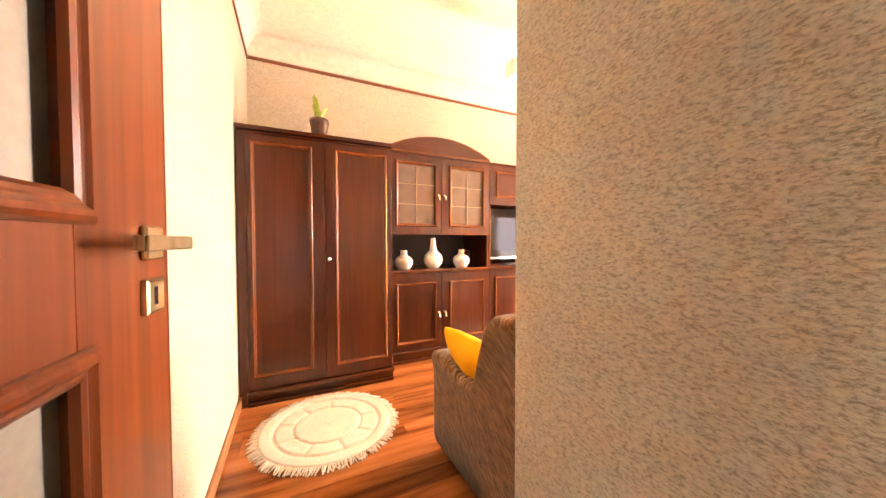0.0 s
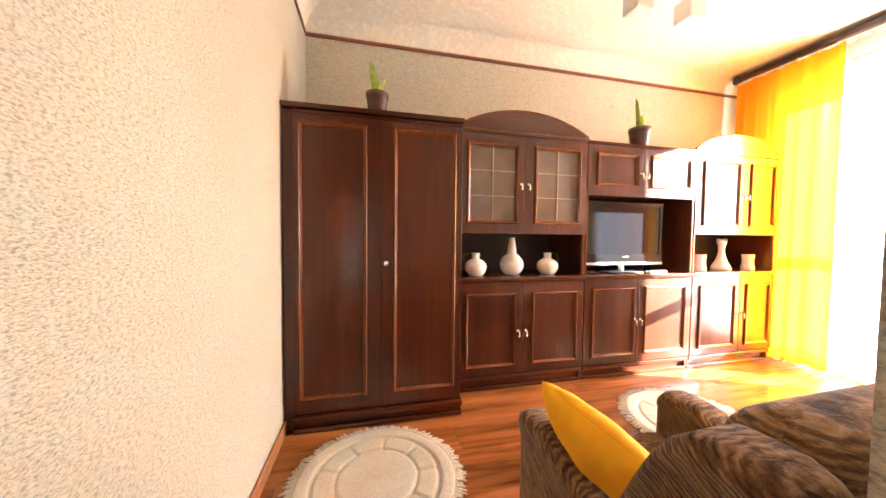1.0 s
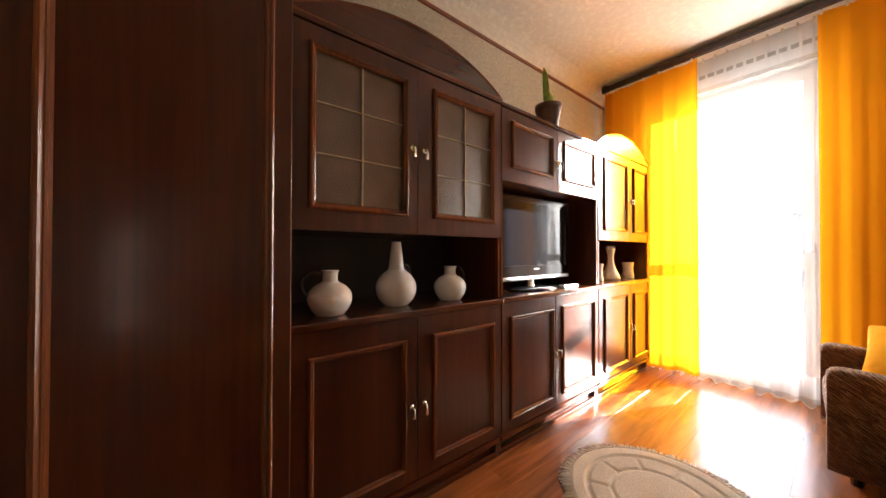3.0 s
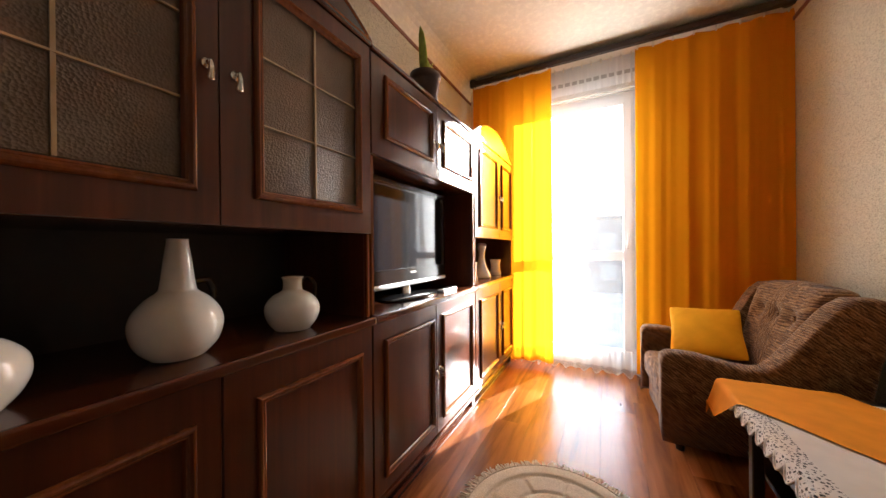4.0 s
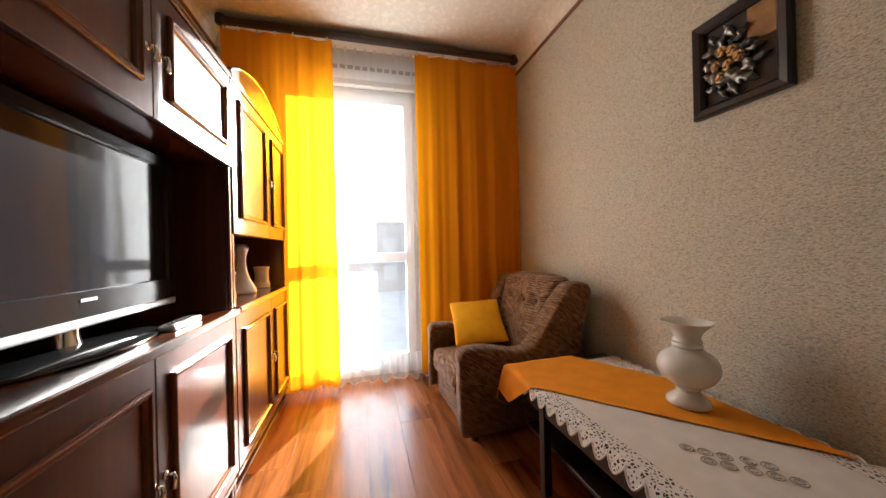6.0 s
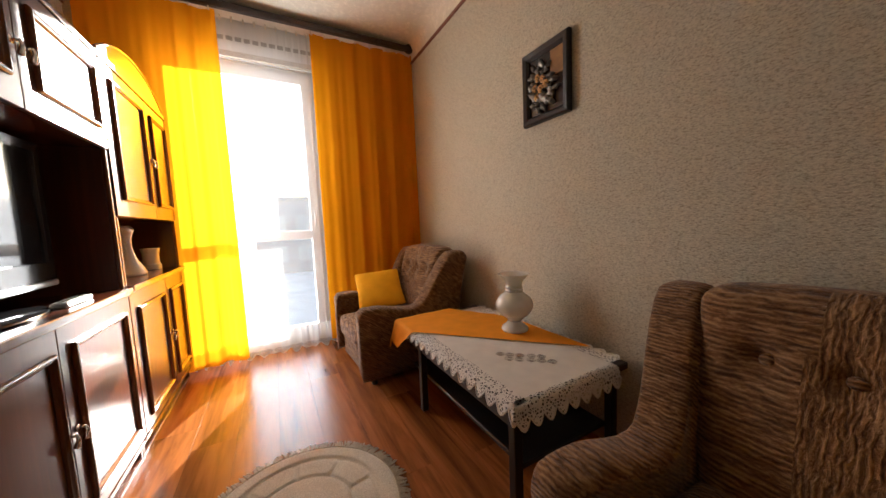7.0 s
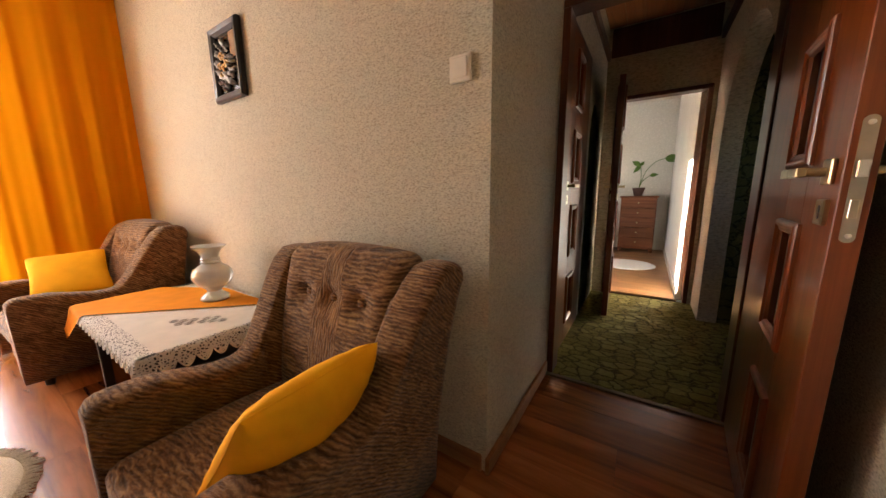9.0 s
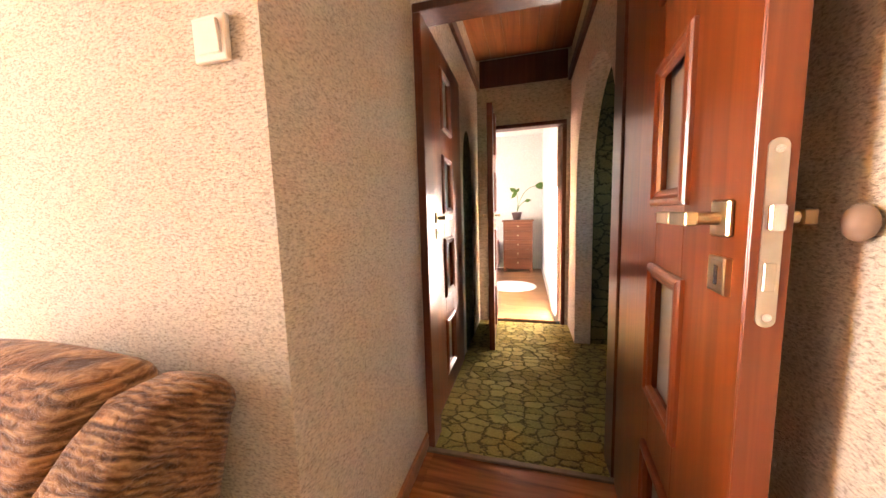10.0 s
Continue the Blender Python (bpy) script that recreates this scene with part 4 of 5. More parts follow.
def puffy(x0, x1, y0, y1, z0, z1, r, crown, nu=16, nv=16, shape=None):
    """A soft cushion block with rounded edges and a crowned top."""
    bm = box(x0, x1, y0, y1, z0, z1)
    bmesh.ops.subdivide_edges(bm, edges=bm.edges[:], cuts=nu, use_grid_fill=True)
    cx, cy, cz = (x0 + x1) / 2, (y0 + y1) / 2, (z0 + z1) / 2
    for v in bm.verts:
        q = Vector((max(x0 + r, min(x1 - r, v.co.x)), max(y0 + r, min(y1 - r, v.co.y)), max(z0 + r, min(z1 - r, v.co.z))))
        d = v.co - q
        if d.length > 1e-6:
            m = max(abs(d.x), abs(d.y), abs(d.z))
            v.co = q + d.normalized() * m
        u, w = (v.co.x - cx) / (x1 - x0) * 2, (v.co.y - cy) / (y1 - y0) * 2
        if v.co.z > cz:
            v.co.z += crown * max(0, 1 - u * u) * max(0, 1 - w * w)
        if shape:
            v.co = shape(v.co)
    return bm


def armchair(label):
    c = thing("armchair", label, "armchair", (0, 0, 0), "armchairs beside the coffee table")
    for s in (-1, 1):
        part("arm", chair_arm(s), BOUCLE_V, c, smooth=True)
    part("base", box(-0.236, 0.236, 0.03, 0.76, 0.05, 0.22, 0.01), BOUCLE_V, c)

    def seat_shape(p):
        return Vector((p.x, p.y, p.z - 0.03 * max(0, (0.45 - p.y)) / 0.45))
    part("seat", puffy(-0.237, 0.237, 0.17, 0.795, 0.20, 0.355, 0.045, 0.02, shape=seat_shape), BOUCLE_X, c, smooth=True)

    def back_shape(p):
        # stands up from the seat, leaning against the rear, with a rolled head
        h = (p.z - 0.30) / 0.55
        width = 1 + 0.25 * max(0, h)
        y = p.y - 0.10 * h
        if p.y > 0.2:
            y += 0.018 * math.sin(math.pi * max(0, min(1, h)))
            for bx in (-0.12, 0.0, 0.12):
                q = ((p.x - bx) / 0.035) ** 2 + ((p.z - 0.68) / 0.04) ** 2
                y -= 0.036 * math.exp(-q)
        return Vector((p.x * width, y, p.z))
    backrest = part("backrest", puffy(-0.235, 0.235, 0.11, 0.27, 0.30, 0.835, 0.05, 0.022, 26, shape=back_shape), BOUCLE_B, c, smooth=True)
    # the middle of the back is a braided band of the same cloth
    backrest.data.materials.append(BOUCLE_C)
    for f in backrest.data.polygons:
        if abs(f.center.x) < 0.062 and f.normal.y > 0.2:
            f.material_index = 1
    part("rear_panel", box(-0.27, 0.27, 0.0, 0.06, 0.05, 0.74, 0.02), BOUCLE_V, c)
    for bx in (-0.12, 0.0, 0.12):
        bm = lathe([(0.0, -0.004), (0.014, -0.003), (0.016, 0.002), (0.010, 0.007), (0, 0.009)], (0, 0, 0), 12)
        bmesh.ops.transform(bm, matrix=Matrix.Translation((bx * 1.1, 0.186, 0.68)) @ pose(0, 0, 0, -90, 0, 0), verts=bm.verts)
        part("button", bm, BOUCLE_V, c, smooth=True)
    for fx in (-0.29, 0.29):
        for fy in (0.06, 0.70):
            part("foot", lathe([(0.022, 0), (0.026, 0.05)], (fx, fy, 0.0), 10), BLACKWOOD, c)
    return c


RAKE = 0.10


def raked(ob):
    """Leans the rear of an armchair's part: further forward at the floor than at the head."""
    for v in ob.data.vertices:
        w = 1 - v.co.y / 0.8
        v.co.x *= 1.03
        v.co.y += w * (0.02 + RAKE * max(0, 1 - v.co.z / 0.85)) - (1 - w) * 0.005


first = armchair("brown ribbed boucle armchair beside the doorway, holding a yellow cushion")
for piece in first.children:
    raked(piece)
first.matrix_basis = pose(1.305, 1.178, 0)
second = copy_thing(first, pose(3.505, 1.20, 0, 0, 0, 3.5) @ Matrix.Diagonal((1.0, 1.04, 1.02, 1.0)))
tagged(second, "brown ribbed boucle armchair before the yellow curtain, holding a cushion")


def cushion(centre, u, v, size, thick, label):
    c = thing("cushion", label, "cushion", centre, "yellow cushions")
    u, v = Vector(u).normalized(), Vector(v)
    v = (v - u * v.dot(u)).normalized()
    n = u.cross(v)
    o = Vector(centre)
    for side in (1, -1):
        def fn(a, b, side=side):
            p, q = math.sin(math.pi * (a - 0.5)), math.sin(math.pi * (b - 0.5))
            edge = (1 - p * p) * (1 - q * q)
            pull_in = 1 - 0.10 * (1 - p * p) * abs(q) ** 3
            pull_in2 = 1 - 0.10 * (1 - q * q) * abs(p) ** 3
            bulge = thick / 2 * max(0, edge) ** 0.45
            rim = max(abs(p), abs(q))
            crease = 0.003 * math.sin(9 * p + 4 * q) * edge + 0.006 * rim ** 6 * edge ** 0.3 * math.sin(26 * math.atan2(q, p))
            crease += 0.004 * math.exp(-((abs(p) + abs(q) - 1.35) / 0.16) ** 2) * math.sin(19 * (p - q)) * edge ** 0.5
            trim = 1 - 0.075 * (p * q) ** 4
            return o + u * (p * size / 2 * pull_in2 * trim) + v * (q * size / 2 * pull_in * trim) + n * side * (bulge + crease) * (0.62 if side * n.z > 0 else 0.95)
        part("cover" if side == 1 else "reverse_cover", grid_sheet(fn, 44, 44), PILLOW, c, smooth=True)
    line = []
    for p, q in [(-1 + k / 8, -1) for k in range(16)] + [(1, -1 + k / 8) for k in range(16)] + [(1 - k / 8, 1) for k in range(16)] + [(-1, 1 - k / 8) for k in range(17)]:
        trim = 1 - 0.075 * (p * q) ** 4
        line.append(o + u * (p * size / 2 * trim * (1 - 0.10 * (1 - q * q) * abs(p) ** 3)) + v * (q * size / 2 * trim * (1 - 0.10 * (1 - p * p) * abs(q) ** 3)))
    part("seam", tube(line, 0.0013, 6), PILLOW, c, smooth=True)


cushion((1.10, 1.688, 0.49), (-0.085, 1.0, 0.04), (-0.205, -0.045, 0.275), 0.395, 0.20, "yellow cotton cushion leaning on the armchair arm")
cushion((3.65, 1.705, 0.528), (-0.07, -0.387, 0.022), (0.275, 0.006, 0.245), 0.385, 0.15, "yellow cotton cushion standing in the armchair")

# ---- coffee table, cloths and vase ----
TX0, TX1, TY0, TY1, TZ = 1.90, 3.005, 1.20, 1.80, 0.448


def coffee_table():
    t = thing("coffee_table", "low black lacquered coffee table between the armchairs", "table", ((TX0 + TX1) / 2, (TY0 + TY1) / 2, 0))
    part("tabletop", box(TX0, TX1, TY0, TY1, TZ - 0.03, TZ, 0.004), BLACKWOOD, t)
    for x in (TX0 + 0.05, TX1 - 0.29):
        for y in (TY0 + 0.04, TY1 - 0.04):
            part("leg", box(x - 0.018, x + 0.018, y - 0.018, y + 0.018, 0, TZ - 0.03, 0.003), BLACKWOOD, t)
    part("apron", box(TX0 + 0.06, TX1 - 0.06, TY1 - 0.05, TY1 - 0.03, TZ - 0.11, TZ - 0.03), BLACKWOOD, t)
    part("shelf", box(TX0 + 0.06, TX1 - 0.06, TY0 + 0.06, TY1 - 0.08, 0.16, 0.18, 0.003), BLACKWOOD, t)


coffee_table()


def drop_point(x, y, top, stand=0.004):
    """Where cloth lies at plan distance (x, y): flat on the table, hanging past its front and end edges."""
    z = top
    if y > TY1 + stand:
        d = y - TY1 - stand
        y, z = TY1 + stand + 0.25 * d, z - 0.95 * d
    if x < TX0 - stand:
        d = TX0 - stand - x
        x, z = TX0 - stand - 0.2 * d, z - 0.95 * d
    if x > TX1 + stand:
        d = x - TX1 - stand
        x, z = TX1 + stand + 0.3 * d, z - 0.92 * d
    return (x, y, z)


def tablecloth():
    t = thing("tablecloth", "white linen tablecloth with a broad crochet lace border", "tablecloth", ((TX0 + TX1) / 2, (TY0 + TY1) / 2, TZ))
    x0, x1, y0, y1 = TX0 + 0.03, TX1 - 0.06, TY0 + 0.07, TY1 - 0.06

    def fn(u, v):
        return drop_point(x0 + (x1 - x0) * u, y0 + (y1 - y0) * v, TZ + 0.003 + 0.0015 * math.sin(17 * u) * math.sin(11 * v))
    part("linen", grid_sheet(fn, 30, 16), LINEN, t, smooth=True)
    # lace border: one strip to each side, scalloped outside
    wide = 0.115

    def strip(ax, ay, bx, by, nx, ny, count, name):
        bm = bmesh.new()
        n = count * 8
        rows = []
        for i in range(n + 1):
            u = i / n
            px, py = ax + (bx - ax) * u, ay + (by - ay) * u
            s = abs(math.sin(math.pi * count * u))
            out = wide * (0.68 + 0.32 * s)
            rows.append([bm.verts.new(drop_point(px + nx * out * k / 4, py + ny * out * k / 4, TZ + 0.0035)) for k in range(5)])
        for a, b in zip(rows, rows[1:]):
            for k in range(4):
                bm.faces.new((a[k], b[k], b[k + 1], a[k + 1]))
        part("lace_border", bm, LACE, t, "white crochet lace", True)
        # thick corded outline of the scallops
        cord = bmesh.new()
        line = []
        for i in range(n + 1):
            u = i / n
            px, py = ax + (bx - ax) * u, ay + (by - ay) * u
            s = abs(math.sin(math.pi * count * u))
            out = wide * (0.68 + 0.32 * s)
            line.append(drop_point(px + nx * out, py + ny * out, TZ + 0.004))
        tube(line, 0.0035, 5, cord)
        part("cord_edge", cord, LINEN, t, smooth=True)
    strip(x0 - wide * 0.6, y1, x1, y1, 0, 1, 17, "front")
    strip(x0, y0, x0, y1 + wide * 0.6, -1, 0, 9, "near")
    strip(x0, y0, x1, y0, 0, -0.75, 16, "wall")
    # openwork motif in the middle of the white field
    for k, (mx, my) in enumerate(((2.22, 1.44), (2.25, 1.47), (2.28, 1.44), (2.25, 1.41), (2.31, 1.48), (2.34, 1.51), (2.31, 1.54), (2.28, 1.51), (2.19, 1.41), (2.37, 1.54))):
        bm = bmesh.new()
        for r in (0.017, 0.009):
            tube([(mx - 0.125 + r * math.cos(a * math.pi / 10), my + 0.045 + r * math.sin(a * math.pi / 10), TZ + 0.0045) for a in range(21)], 0.0012, 5, bm)
        part("motif", bm, plain("thread_grey", (0.36, 0.33, 0.29), 0.9) if k == 0 else bpy.data.materials["thread_grey"], t, smooth=True)


tablecloth()


def runner():
    """The orange cloth: a square laid askew, one corner hanging at the front."""
    r = thing("table_runner", "orange cotton cloth laid askew over the lace tablecloth", "table runner", (2.75, 1.5, TZ))
    a, a2, b, c, d = Vector((2.07, 1.205)), Vector((2.64, 1.205)), Vector((2.885, 1.95)), Vector((3.10, 1.92)), Vector((3.04, 1.43))

    def fn(u, v):
        # near edge a-b, far edge a2-d, outer edge b-c-d
        outer = b.lerp(c, min(1, 2 * v)) if v < 0.5 else c.lerp(d, 2 * v - 1)
        s = a.lerp(a2, v).lerp(outer, u)
        x, y, z = drop_point(s.x, s.y, TZ + 0.0085 + 0.001 * math.sin(20 * u + 9 * v), 0.008)
        return (x, y, z)
    bm = grid_sheet(fn, 40, 20)
    bmesh.ops.remove_doubles(bm, verts=bm.verts[:], dist=0.0004)
    part("cloth", bm, RUNNER, r, smooth=True)
    hem = [fn(1.0, k / 40) for k in range(41)]
    part("hem", tube([(x, y + 0.001, z + 0.001) for x, y, z in hem], 0.0028, 6), RUNNER, r, smooth=True)


runner()
v = thing("vase", "footed milk glass vase with a round belly on the table", "vase", (2.432, 1.335, TZ + 0.011))
vx, vy, vz = 2.432, 1.335, TZ + 0.011
part("foot", lathe([(0, 0), (0.0669, 0.0000), (0.0710, 0.0057), (0.0669, 0.0189), (0.0459, 0.0359), (0.0344, 0.0491), (0, 0.0491)], (vx, vy, vz), 40), OPAL, v, smooth=True)
part("belly", lathe(rounded([(0.0324, 0.0487), (0.0376, 0.0567), (0.0470, 0.0680), (0.0753, 0.0898), (0.0941, 0.1210), (0.0962, 0.1474), (0.0836, 0.1758), (0.0575, 0.1956), (0.0429, 0.2079)]), (vx, vy, vz), 40), OPAL, v, smooth=True)
part("neck", lathe(rounded([(0.0422, 0.2084), (0.0492, 0.2155), (0.0418, 0.2249), (0.0470, 0.2325), (0.0408, 0.2419), (0.0439, 0.2570), (0.0543, 0.2759), (0.0731, 0.2948), (0.0794, 0.3005), (0.0814, 0.3043), (0.0773, 0.3024), (0.0501, 0.2778), (0.0388, 0.2551), (0.0365, 0.2221), (0, 0.2079)]), (vx, vy, vz), 40),
     OPAL, v, "flared glass neck", smooth=True)

# ---- on the south wall ----


def relief_picture():
    p = thing("relief_picture", "dark framed relief of pewter leaves and gilt roses", "picture", (2.35, YS, 1.715))
    # faces the room, so the loft's y is turned about
    turn = Matrix(((1, 0, 0, 0), (0, -1, 0, 2 * YS), (0, 0, 1, 0), (0, 0, 0, 1)))
    r = (2.205, 2.512, 1.535, 1.91)
    y = YS - 0.004
    part("frame", rect_loft([(*r, y), (*r, y - 0.022), inset(r, 0.008, y - 0.03), inset(r, 0.03, y - 0.026), inset(r, 0.042, y - 0.012), inset(r, 0.042, y)], turn=turn), BLACKWOOD, p)
    part("backing", box(2.23, 2.474, YS + 0.002, YS + 0.008, 1.573, 1.872), DARKGLAZE, p)
    part("hide_patch", box(2.236, 2.33, YS + 0.008, YS + 0.013, 1.74, 1.866, 0.002), LEATHER, p)
    rng = random.Random(4)
    for k in range(26):
        away = k * 2.399
        rad = 0.035 + 0.085 * (k / 26) ** 0.7
        cx, cz = 2.384 + rad * 0.85 * math.cos(away), 1.712 + rad * 1.1 * math.sin(away)
        if cx < 2.33 and cz > 1.77:
            continue
        cx, cz = max(2.262, min(2.452, cx)), max(1.6, min(1.845, cz))
        a, ln = away + rng.uniform(-0.9, 0.9), rng.uniform(0.035, 0.085)
        wd = ln * rng.uniform(0.2, 0.38)

        def fn(u, q, cx=cx, cz=cz, a=a, ln=ln, wd=wd):
            s, w = (q - 0.5) * ln, (u - 0.5) * 2 * wd * math.sin(math.pi * min(0.98, max(0.02, q)))
            return (cx + s * math.cos(a) - w * math.sin(a), YS + 0.014 + 0.014 * math.sin(math.pi * q) + 0.006 * math.cos(math.pi * (u - 0.5) * 2) + 0.005 * math.sin(14 * q + 30 * a) * (1 + u) + 0.004 * math.sin(9 * u + 7 * a), cz + s * math.sin(a) + w * math.cos(a))
        part("leaf", grid_sheet(fn, 4, 7, 0.0015), SILVERLEAF, p, smooth=True)
    for cx, cz in ((2.405, 1.76), (2.37, 1.745), (2.425, 1.715), (2.385, 1.70), (2.41, 1.665), (2.35, 1.715)):
        bm = bmesh.new()
        for j in range(9):
            a = j * 2.4
            rr = 0.0022 * j
            tube([(cx + rr * math.cos(a + t) * (1 + 0.1 * t), YS + 0.034 - 0.0016 * j + 0.002 * math.sin(3 * t), cz + rr * math.sin(a + t)) for t in (0, 0.5, 1.0, 1.5)], 0.0052, 6, bm)
        part("rose", bm, ROSEGOLD, p, "gilt rose", True)
    p.location.x, p.location.z = 2.357, 1.729


relief_picture()


def light_switch():
    s = thing("light_switch", "square cream light switch on the wallpaper", "light switch", (0.90, YS, 1.385))
    part("plate", box(0.898, 0.976, YS, YS + 0.012, 1.377, 1.457, 0.004, seg=2), WHITEPLASTIC, s)
    bm = box(0.909, 0.965, YS + 0.012, YS + 0.02, 1.388, 1.446, 0.003)
    for q in bm.verts:
        if q.co.z < 1.417 and q.co.y > YS + 0.015:
            q.co.y -= 0.005
    part("rocker", bm, WHITEPLASTIC, s)


light_switch()

# ---- ceiling lamp ----
lamp = thing("ceiling_lamp", "brass ceiling lamp with square white glass shades", "ceiling lamp", (2.05, 2.36, ZC))
part("canopy", box(1.99, 2.11, 2.30, 2.42, ZC - 0.025, ZC - 0.001, 0.005), BRASS, lamp)
part("stem", tube([(2.05, 2.36, ZC - 0.02), (2.05, 2.36, 2.44)], 0.009, 10), BRASS, lamp)
SHADE = plain("white_shade_glass", (0.86, 0.85, 0.8), 0.3, var=0.02, relief=0)
for k in range(3):
    a = 2 * math.pi * k / 3 + 0.5
    ex, ey = 2.05 + 0.2 * math.cos(a), 2.36 + 0.2 * math.sin(a)
    part("arm", tube([(2.05, 2.36, 2.47), (2.05 + 0.1 * math.cos(a), 2.36 + 0.1 * math.sin(a), 2.49), (ex, ey, 2.47)], 0.006, 8), BRASS, lamp)
    bm = bmesh.new()
    box(ex - 0.055, ex + 0.055, ey - 0.055, ey + 0.055, 2.34, 2.46, 0.006, bm)
    part("shade", bm, SHADE, lamp, "square white glass shade")

# ---- doors ----


def lever(parent, at, way, out, mat=None):
    """A square-rosette lever: at is the rosette's centre on the leaf, out the leaf's normal, way the lever's run."""
    at, way, out = Vector(at), Vector(way).normalized(), Vector(out).normalized()
    up = Vector((0, 0, 1))
    m = Matrix((way, out, up)).transposed().to_4x4()
    m.translation = at
    rose = box(-0.026, 0.026, 0, 0.009, -0.026, 0.026, 0.003)
    bmesh.ops.transform(rose, matrix=m, verts=rose.verts)
    part("rosette", rose, BRASS, parent)
    bm = tube([(0, 0.008, 0), (0, 0.045, 0)], 0.009, 12)
    box(-0.012, 0.06, 0.036, 0.052, -0.010, 0.010, 0.002, bm)
    box(0.06, 0.125, 0.036, 0.040, -0.010, 0.010, 0.001, bm)
    box(0.06, 0.125, 0.048, 0.052, -0.010, 0.010, 0.001, bm)
    box(0.121, 0.126, 0.040, 0.048, -0.010, 0.010, 0.001, bm)
    bmesh.ops.transform(bm, matrix=m, verts=bm.verts)
    part("lever_handle", bm, BRASS, parent, "slim brass lever handle")
    esc = rect_loft([(-0.026, 0.026, -0.107, -0.055, 0.0), (-0.026, 0.026, -0.107, -0.055, 0.007), (-0.022, 0.022, -0.103, -0.059, 0.009), (-0.006, 0.006, -0.094, -0.068, 0.008)])
    bmesh.ops.transform(esc, matrix=m, verts=esc.verts)
    part("keyhole_plate", esc, BRASS, parent)
    slot = box(-0.0045, 0.0045, 0.0, 0.0085, -0.095, -0.067)
    bmesh.ops.transform(slot, matrix=m, verts=slot.verts)
    part("keyhole", slot, DARKGLAZE, parent)


PANES = ((0.165, 0.45), (0.628, 0.92), (1.102, 1.376), (1.553, 1.828))


def glazed_leaf(name, label, hinge, angle, width, height, handles=(1, -1), lock=False):
    """A door leaf with four frosted panes near its lock side. Local x runs from the hinge, local y is its thickness."""
    m = Matrix.Translation((hinge[0], hinge[1], 0.008)) @ Matrix.Rotation(radians(angle), 4, "Z")
    d = thing(name, label, "door", (hinge[0], hinge[1], 0), kind="structure")
    th = 0.04
    x0, x1 = width - 0.38, width - 0.213

    def put(bm):
        bmesh.ops.transform(bm, matrix=m, verts=bm.verts)
        return bm
    leaf = bmesh.new()
    box(0, x0, 0, th, 0, height, 0.002, leaf)
    box(x1, width, 0, th, 0, height, 0.002, leaf)
    zs = [0.0] + [z for p in PANES for z in p] + [height]
    for a, b in zip(zs[::2], zs[1::2]):
        box(x0, x1, 0, th, a, b, 0, leaf)
    part("leaf", put(leaf), DOORWOOD, d)
    for z0, z1 in PANES:
        part("pane", put(box(x0 - 0.003, x1 + 0.003, th * 0.4, th * 0.6, z0 - 0.003, z1 + 0.003)), FROST, d, "frosted glass pane")
        r = (x0 - 0.022, x1 + 0.022, z0 - 0.022, z1 + 0.022)
        flip = Matrix(((1, 0, 0, 0), (0, -1, 0, th), (0, 0, 1, 0), (0, 0, 0, 1)))
        part("bead", put(moulding(r, 0.0, 0.036, 0.014)), DOORMOULD, d)
        part("bead", put(moulding(r, 0.0, 0.036, 0.014, flip)), DOORMOULD, d)
    part("edge_band", put(box(width, width + 0.004, 0.0, th, 0, height, 0.001)), DOORMOULD, d)
    rot = m.to_3x3()
    for s in handles:
        at = m @ Vector((width - 0.058, 0.0 if s < 0 else th, 1.059))
        lever(d, at, rot @ Vector((-1, 0, 0)), rot @ Vector((0, s, 0)))
    if lock:
        bm = bmesh.new()
        n = 10
        out = [(0.010 * math.cos(math.pi * k / n), 0.105 + 0.010 * math.sin(math.pi * k / n)) for k in range(n + 1)] + [(-0.010 * math.cos(math.pi * k / n), -0.105 - 0.010 * math.sin(math.pi * k / n)) for k in range(n + 1)]
        for xx in (width + 0.003, width + 0.006):
            bm.faces.new([bm.verts.new((xx, th / 2 + a, 1.039 + b)) for a, b in out])
        bm.verts.ensure_lookup_table()
        n2 = len(out)
        for k in range(n2):
            bm.faces.new((bm.verts[k], bm.verts[(k + 1) % n2], bm.verts[n2 + (k + 1) % n2], bm.verts[n2 + k]))
        lk = part("lock_plate", put(bm), STEEL, d, "steel lock plate")
        part("latch", put(box(width + 0.004, width + 0.016, th / 2 - 0.008, th / 2 + 0.008, 1.045, 1.076, 0.002)), CHROME, lk)
        part("bolt", put(box(width + 0.005, width + 0.0085, th / 2 - 0.006, th / 2 + 0.006, 0.97, 1.005, 0.001)), STEEL, lk)
        for z in (0.937, 1.141):
            part("screw", put(tube([(width + 0.005, th / 2, z), (width + 0.0085, th / 2, z)], 0.005, 10)), CHROME, lk)
    return d


LEAF_ANGLE = math.degrees(math.atan2(0.84, 0.070))
glazed_leaf("door_1", "open cherry wood door with four frosted panes against the wall", (0.042, 0.36), LEAF_ANGLE, 0.80, 1.905, lock=True)
stop = thing("door_stop", "round beech ball door stop on the wall", "door stop", (XW, 1.143, 1.06))
bm = bmesh.new()
bmesh.ops.create_uvsphere(bm, u_segments=20, v_segments=14, radius=0.0225, matrix=Matrix.Translation((XW + 0.022, 1.143, 1.06)))
for q in bm.verts:
    q.co.x = XW + 0.016 + (q.co.x - XW - 0.022) * 0.7
    q.co.y = 1.148 + (q.co.y - 1.143) * 0.62
part("ball", bm, WOODBALL, stop, smooth=True)


